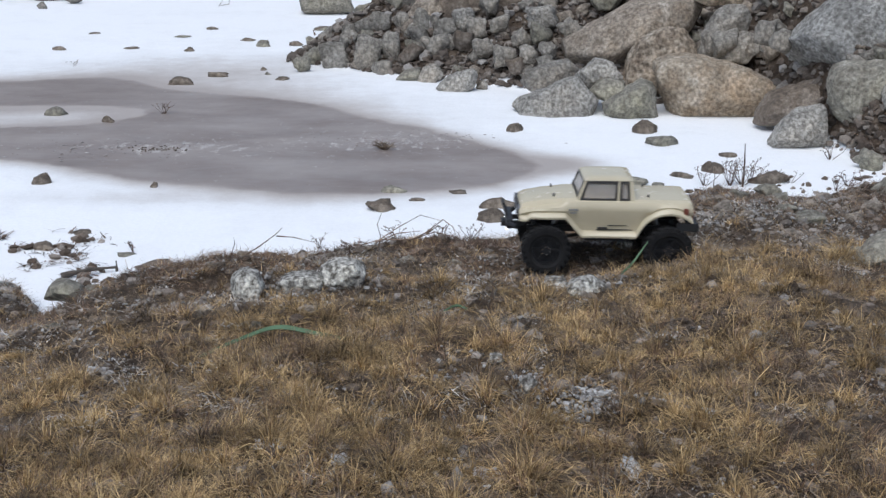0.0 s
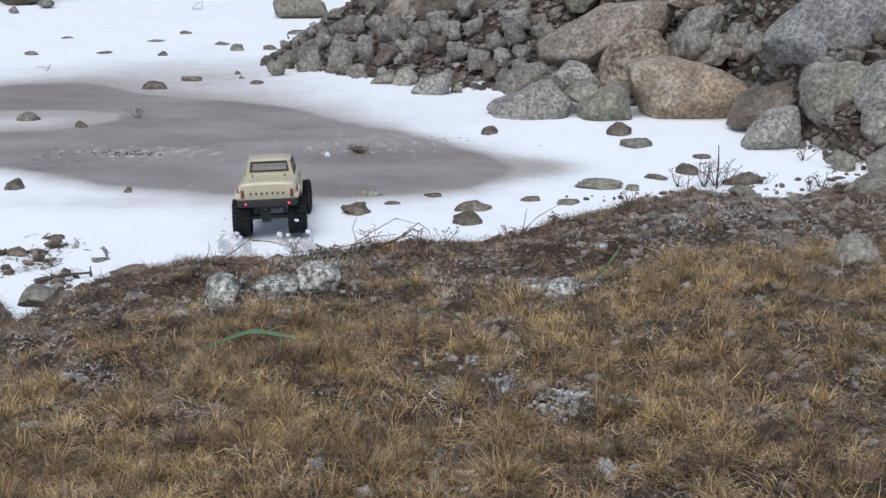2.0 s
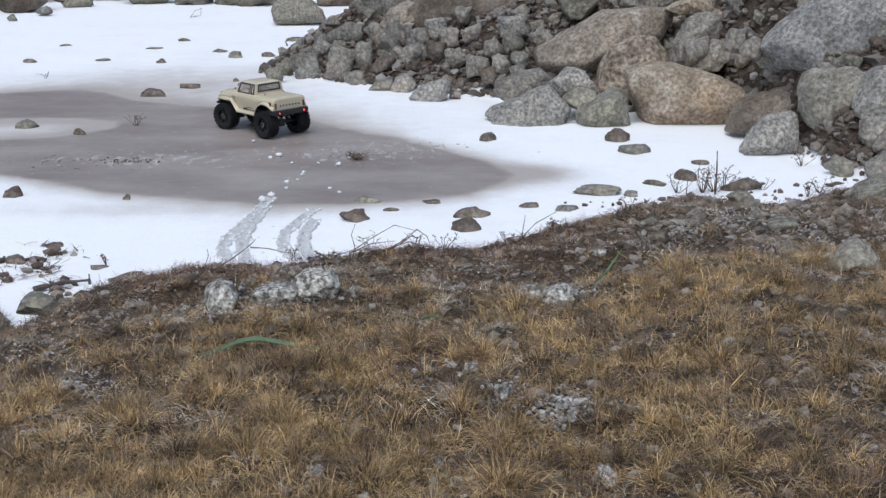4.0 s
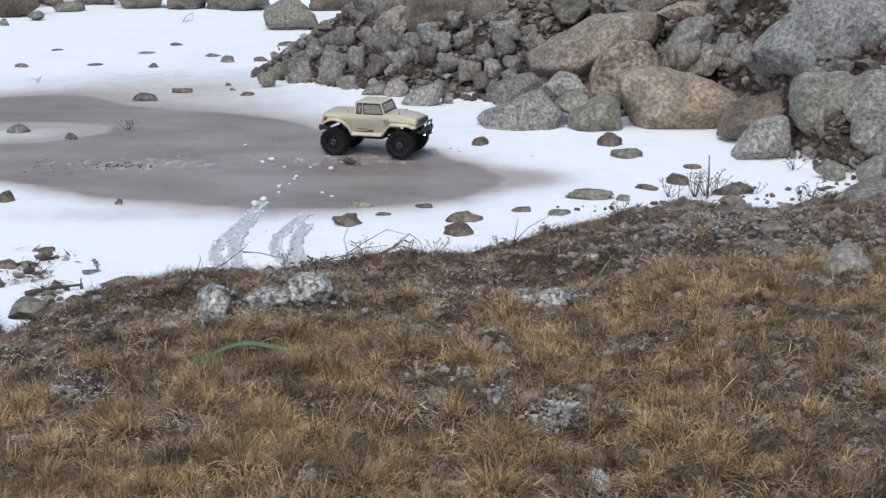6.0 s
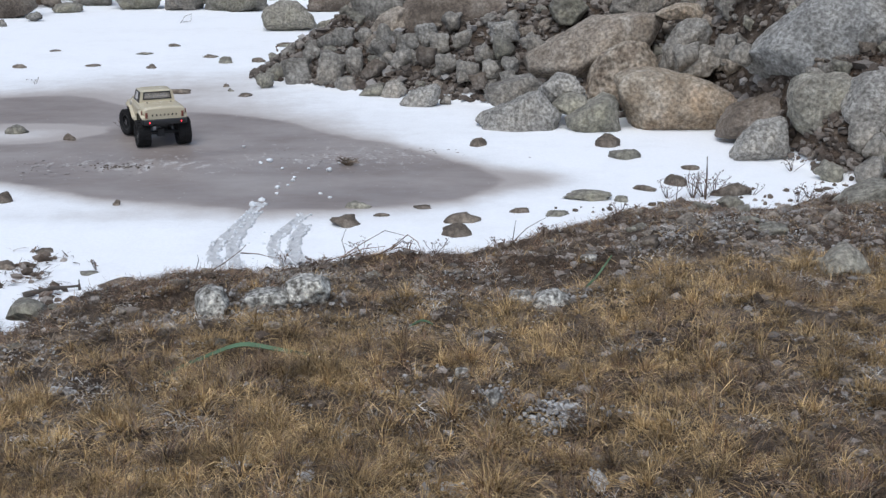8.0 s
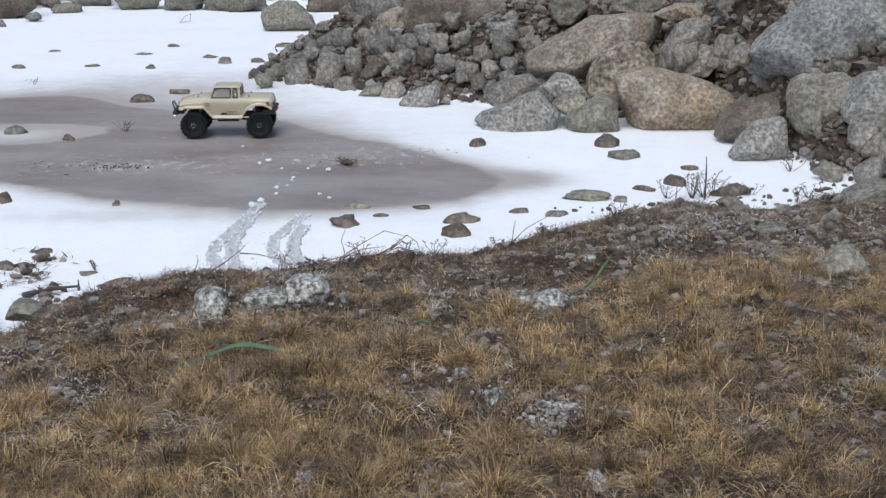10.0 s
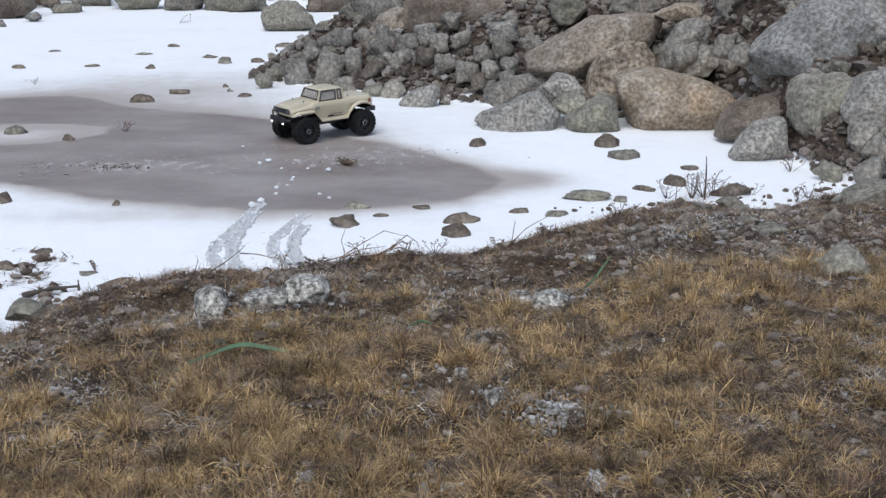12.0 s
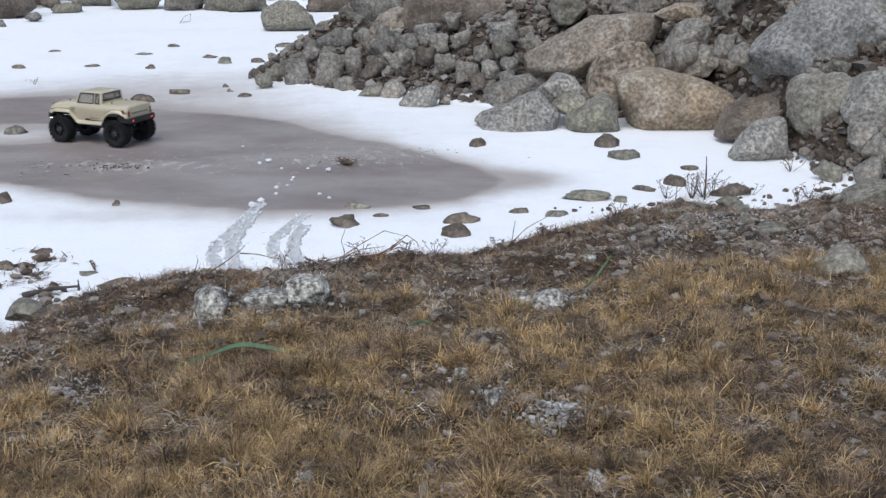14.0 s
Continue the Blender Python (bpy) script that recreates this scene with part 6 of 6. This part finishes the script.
# ---- snow that the tyres churn up and throw ----
TRACKS = [[(-0.708, 4.063), (-0.754, 4.164), (-0.778, 4.271), (-0.777, 4.381), (-0.759, 4.491), (-0.744, 4.600), (-0.731, 4.711), (-0.717, 4.821), (-0.701, 4.930)],
          [(-0.655, 4.075), (-0.704, 4.213), (-0.724, 4.358), (-0.723, 4.504), (-0.715, 4.650), (-0.704, 4.796)],
          [(-0.516, 4.137), (-0.561, 4.236), (-0.583, 4.339), (-0.586, 4.447), (-0.566, 4.553), (-0.542, 4.659), (-0.514, 4.763)],
          [(-0.462, 4.150), (-0.507, 4.262), (-0.518, 4.381), (-0.514, 4.501), (-0.500, 4.621)]]
CHUNKS = [(-0.706, 4.974, 0.013), (-0.669, 5.174, 0.010), (-0.621, 5.300, 0.009), (-0.662, 5.081, 0.008), (-0.488, 5.081, 0.007), (-0.445, 5.018, 0.007), (-0.764, 5.657, 0.013), (-0.797, 5.623, 0.009), (-0.491, 5.494, 0.011), (-0.621, 5.360, 0.007), (-0.732, 4.887, 0.015), (-0.692, 5.526, 0.007), (-0.920, 5.961, 0.008), (-0.453, 5.634, 0.006), (-0.578, 5.526, 0.006), (-0.634, 5.222, 0.006)]


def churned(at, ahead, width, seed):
    """A short stretch of rut: a packed floor between two broken banks of pushed-up snow, its grey partly painted groove
    shade.
    """
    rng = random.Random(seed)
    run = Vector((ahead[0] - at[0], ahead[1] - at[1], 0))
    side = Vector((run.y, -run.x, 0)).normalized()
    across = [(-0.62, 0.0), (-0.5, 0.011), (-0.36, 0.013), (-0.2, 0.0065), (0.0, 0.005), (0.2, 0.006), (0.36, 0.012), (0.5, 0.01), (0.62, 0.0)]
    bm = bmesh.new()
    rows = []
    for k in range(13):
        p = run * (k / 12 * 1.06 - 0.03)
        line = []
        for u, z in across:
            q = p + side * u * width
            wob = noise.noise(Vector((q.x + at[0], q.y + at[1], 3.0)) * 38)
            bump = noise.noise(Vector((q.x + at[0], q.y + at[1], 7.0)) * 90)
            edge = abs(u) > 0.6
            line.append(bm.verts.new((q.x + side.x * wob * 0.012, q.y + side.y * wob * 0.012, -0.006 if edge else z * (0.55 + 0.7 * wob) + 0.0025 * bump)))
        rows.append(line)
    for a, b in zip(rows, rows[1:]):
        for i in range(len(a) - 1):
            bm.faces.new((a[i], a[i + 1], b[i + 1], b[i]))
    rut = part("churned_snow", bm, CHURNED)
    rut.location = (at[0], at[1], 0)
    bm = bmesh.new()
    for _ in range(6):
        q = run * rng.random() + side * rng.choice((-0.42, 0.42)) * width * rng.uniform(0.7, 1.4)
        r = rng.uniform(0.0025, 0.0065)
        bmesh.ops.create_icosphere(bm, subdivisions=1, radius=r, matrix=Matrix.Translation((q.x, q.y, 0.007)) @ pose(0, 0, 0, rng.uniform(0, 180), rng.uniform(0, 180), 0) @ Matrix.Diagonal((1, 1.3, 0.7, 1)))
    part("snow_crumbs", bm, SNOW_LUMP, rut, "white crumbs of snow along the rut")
    return tagged(rut, "rutted snow churned up by the truck's tyres, greyed partly for shade", "snow", "churned snow of the tyre tracks")


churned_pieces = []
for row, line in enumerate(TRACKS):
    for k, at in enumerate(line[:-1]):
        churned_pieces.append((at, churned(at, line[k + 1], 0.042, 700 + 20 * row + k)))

chunks = []
for k, (x, y, r) in enumerate(CHUNKS):
    me = rock_mesh("snow_chunk", (r * 1.2, r, r * 0.8), 800 + k, 7, 2, 0.12)
    me.materials.append(SNOW_LUMP)
    ob = new("snow_chunk", me)
    tagged(ob, "small lump of white snow thrown onto the ice", "snow", "snow lumps thrown onto the ice")
    chunks.append(((x, y, r), ob))


spray = []
for k in range(44):
    rng = random.Random(1200 + k)
    r = rng.uniform(0.003, 0.008)
    me = rock_mesh("snow_clump", (r * 1.3, r, r), 1200 + k, 5, 2, 0.15)
    me.materials.append(SNOW_LUMP)
    ob = new("snow_clump", me)
    tagged(ob, "small clump of snow thrown up by a tyre", "snow", "snow clumps thrown up by the tyres")
    spray.append((1.55 + 0.9 * k / 44, rng.choice((-1, 1)), rng.uniform(-0.05, 0.05), rng.uniform(0.03, 0.2), rng.uniform(0.03, 0.13), r, ob))


# ---- what moves ----
TRUCK_WAY = [
    (0, 0.322, 3.32, 0.226, 181.5, -0.5, 0.3),
    (0.3, 0.103, 3.35, 0.222, 181.0, 4.5, 0.6),
    (0.5, -0.023, 3.36, 0.208, 176.0, -2.0, 0.4),
    (0.7, -0.16, 3.32, 0.222, 160.0, 0.8, 2.4),
    (1, -0.294, 3.438, 0.197, 144.0, 6.3, 7.4),
    (1.2, -0.427, 3.69, 0.125, 134.5, 12.0, 2.0),
    (1.5, -0.575, 4.09, 0.022, 119.4, 8.0, -4.1),
    (1.8, -0.635, 4.29, 0.003, 101.8, 5.0, -3.0),
    (2, -0.634, 4.475, 0.0, 93.7, 3.5, -2.0),
    (2.2, -0.602, 4.615, 0.0, 87.6, 3.5, -2.5),
    (2.5, -0.591, 4.898, 0.000, 88.5, 2.0, -1.5),
    (3, -0.546, 5.284, 0.000, 90.2, 2.0, -1.3),
    (3.2, -0.596, 5.440, 0.000, 103.3, 1.0, -1.3),
    (3.7, -0.780, 5.920, 0.000, 118.0, 0.0, 0.0),
    (4.2, -1.000, 6.420, 0.000, 152.0, 0.0, 0.0),
    (4.7, -1.100, 6.660, 0.000, 205.0, 0.0, 0.0),
    (5.05, -0.990, 6.600, 0.000, 244.0, 0.0, 0.0),
    (5.3, -0.910, 6.431, 0.000, 266.1, 0.5, 0.5),
    (5.4, -0.892, 6.385, 0.000, 277.6, 0.0, 0.5),
    (5.5, -0.853, 6.257, 0.000, 287.9, -2.0, 1.1),
    (5.7, -0.701, 6.035, 0.000, 308.9, -1.9, 0.3),
    (6, -0.316, 5.840, 0.000, 342.3, -0.6, 0.0),
    (6.5, -0.235, 5.841, 0.000, 336.5, -1.0, 0.6),
    (7, -0.820, 5.880, 0.000, 385.1, 1.0, 0.2),
    (7.2, -1.069, 5.805, 0.000, 399.2, 1.6, -0.7),
    (7.5, -1.334, 5.686, 0.000, 416.5, 0.8, -1.5),
    (7.7, -1.323, 5.794, 0.000, 438.8, 0.9, -0.5),
    (8, -1.360, 6.158, 0.000, 473.2, 0.2, 0.1),
    (8.2, -1.482, 6.354, 0.000, 495.2, 0.6, -0.0),
    (8.7, -1.720, 6.620, 0.000, 519.0, 0.0, 0.0),
    (9.3, -1.660, 6.620, 0.000, 530.0, 0.0, 0.0),
    (9.9, -1.120, 6.340, 0.000, 541.0, 0.0, 0.0),
    (10.3, -0.754, 6.188, 0.000, 556.3, 0.2, 0.0),
    (10.5, -0.583, 6.234, 0.000, 574.2, 0.8, 0.6),
    (11, -0.566, 6.224, 0.000, 576.3, 1.3, 0.4),
    (12, -0.566, 6.224, 0.000, 576.3, 1.3, 0.4),
    (12.5, -0.515, 6.284, 0.000, 575.3, 1.6, 0.3),
    (13, -0.525, 6.285, 0.000, 571.7, 1.6, 0.1),
    (13.3, -0.768, 6.110, 0.000, 563.8, 0.6, 0.0),
    (13.5, -0.998, 6.057, 0.000, 549.4, 0.6, -0.1),
    (13.7, -1.233, 6.025, 0.000, 526.1, 1.0, -0.3),
    (14, -1.602, 6.124, 0.000, 516.9, 0.3, 0.8),
]


def truck_at(t):
    """Place and heading of the truck, straight between the rows."""
    ts = [r[0] for r in TRUCK_WAY]
    return [float(np.interp(t, ts, [r[i] for r in TRUCK_WAY])) for i in (1, 2, 4)]


def motions():
    """The truck drives off the bank, churns through the snow and slides about on the ice."""
    walk(truck, [(t, pose(x, y, z, roll, pitch, yaw)) for t, x, y, z, yaw, pitch, roll in TRUCK_WAY])
    # wheels roll with the way that the truck makes along its heading; the front pair steers
    spin, last, rolled = 0.0, truck_at(0.0), []
    steps_a_second = 15
    for k in range(14 * steps_a_second + 1):
        t = k / steps_a_second
        x, y, yaw = truck_at(t)
        a = radians(yaw)
        way = (x - last[0]) * math.cos(a) + (y - last[1]) * math.sin(a)
        turn = yaw - last[2]
        spin += max(-80.0, min(80.0, math.degrees(way / RADIUS)))
        steer = max(-24.0, min(24.0, turn * (2.0 if way >= 0 else -2.0)))
        rolled.append((t, spin, steer))
        last = (x, y, yaw)
    for i, wheel in enumerate(truck_wheels):
        front = i < 2
        x, y = (1 if front else -1) * WHEELBASE / 2, (1 if i % 2 == 0 else -1) * TRACK / 2
        smooth_steer = [sum(r[2] for r in rolled[max(0, k - 3):k + 4]) / len(rolled[max(0, k - 3):k + 4]) for k in range(len(rolled))]
        walk(wheel, [(t, pose(x, y, RADIUS, 0, 0, s if front else 0) @ pose(0, 0, 0, 0, a, 0)) for (t, a, _), s in zip(rolled, smooth_steer)])
    # ruts rise out of the snow as the rear wheels pass
    for (x, y), ob in churned_pieces:
        passed = next((t / 20 for t in range(24, 70) if truck_at(t / 20)[1] - 0.1 > y), 3.0)
        low, high = pose(x, y, -0.03), pose(x, y, 0.0)
        walk(ob, [(0.0, low), (passed, low), (passed + 0.15, high), (14.0, high)])
    # lumps fly off the tyres and come to rest on the ice
    for k, ((x, y, r), ob) in enumerate(chunks):
        t0 = 1.8 + 0.06 * (k % 8)
        sx, sy = (-0.72 if k % 2 else -0.52), min(4.4 + 0.02 * k, y - 0.1)
        hidden, rest = pose(sx, sy, -0.05), pose(x, y, r * 0.6, 0, 0, 40 * k)
        fly = [(t0 + 0.08 + 0.1 * i, pose(sx + (x - sx) * (i + 1) / 4, sy + (y - sy) * (i + 1) / 4, 0.02 + 0.09 * math.sin(math.pi * (i + 1) / 4), 50 * i, 30 * i, 40 * k)) for i in range(3)]
        walk(ob, [(0.0, hidden), (t0, hidden), *fly, (t0 + 0.4, rest), (14.0, rest)])
    # clumps leave the rear tyres, rise behind the truck and fall back into the snow
    for t0, way, aside, back, up, r, ob in spray:
        x, y, yaw = truck_at(t0)
        a = radians(yaw)
        sx, sy = x - math.cos(a) * 0.19 - math.sin(a) * way * 0.093, y - math.sin(a) * 0.19 + math.cos(a) * way * 0.093
        start, end = pose(sx, sy, -0.04), pose(sx + aside * 2, max(sy - back, 3.98), 0.001)
        fly = [(t0 + 0.06 + 0.07 * i, pose(sx + aside * 2 * (i + 1) / 4, sy + (max(sy - back, 3.98) - sy) * (i + 1) / 4, 0.02 + up * math.sin(math.pi * (i + 1) / 4), 40 * i, 30 * i, 0)) for i in range(3)]
        walk(ob, [(0.0, start), (t0, start), *fly, (t0 + 0.32, end), (14.0, end)])


motions()
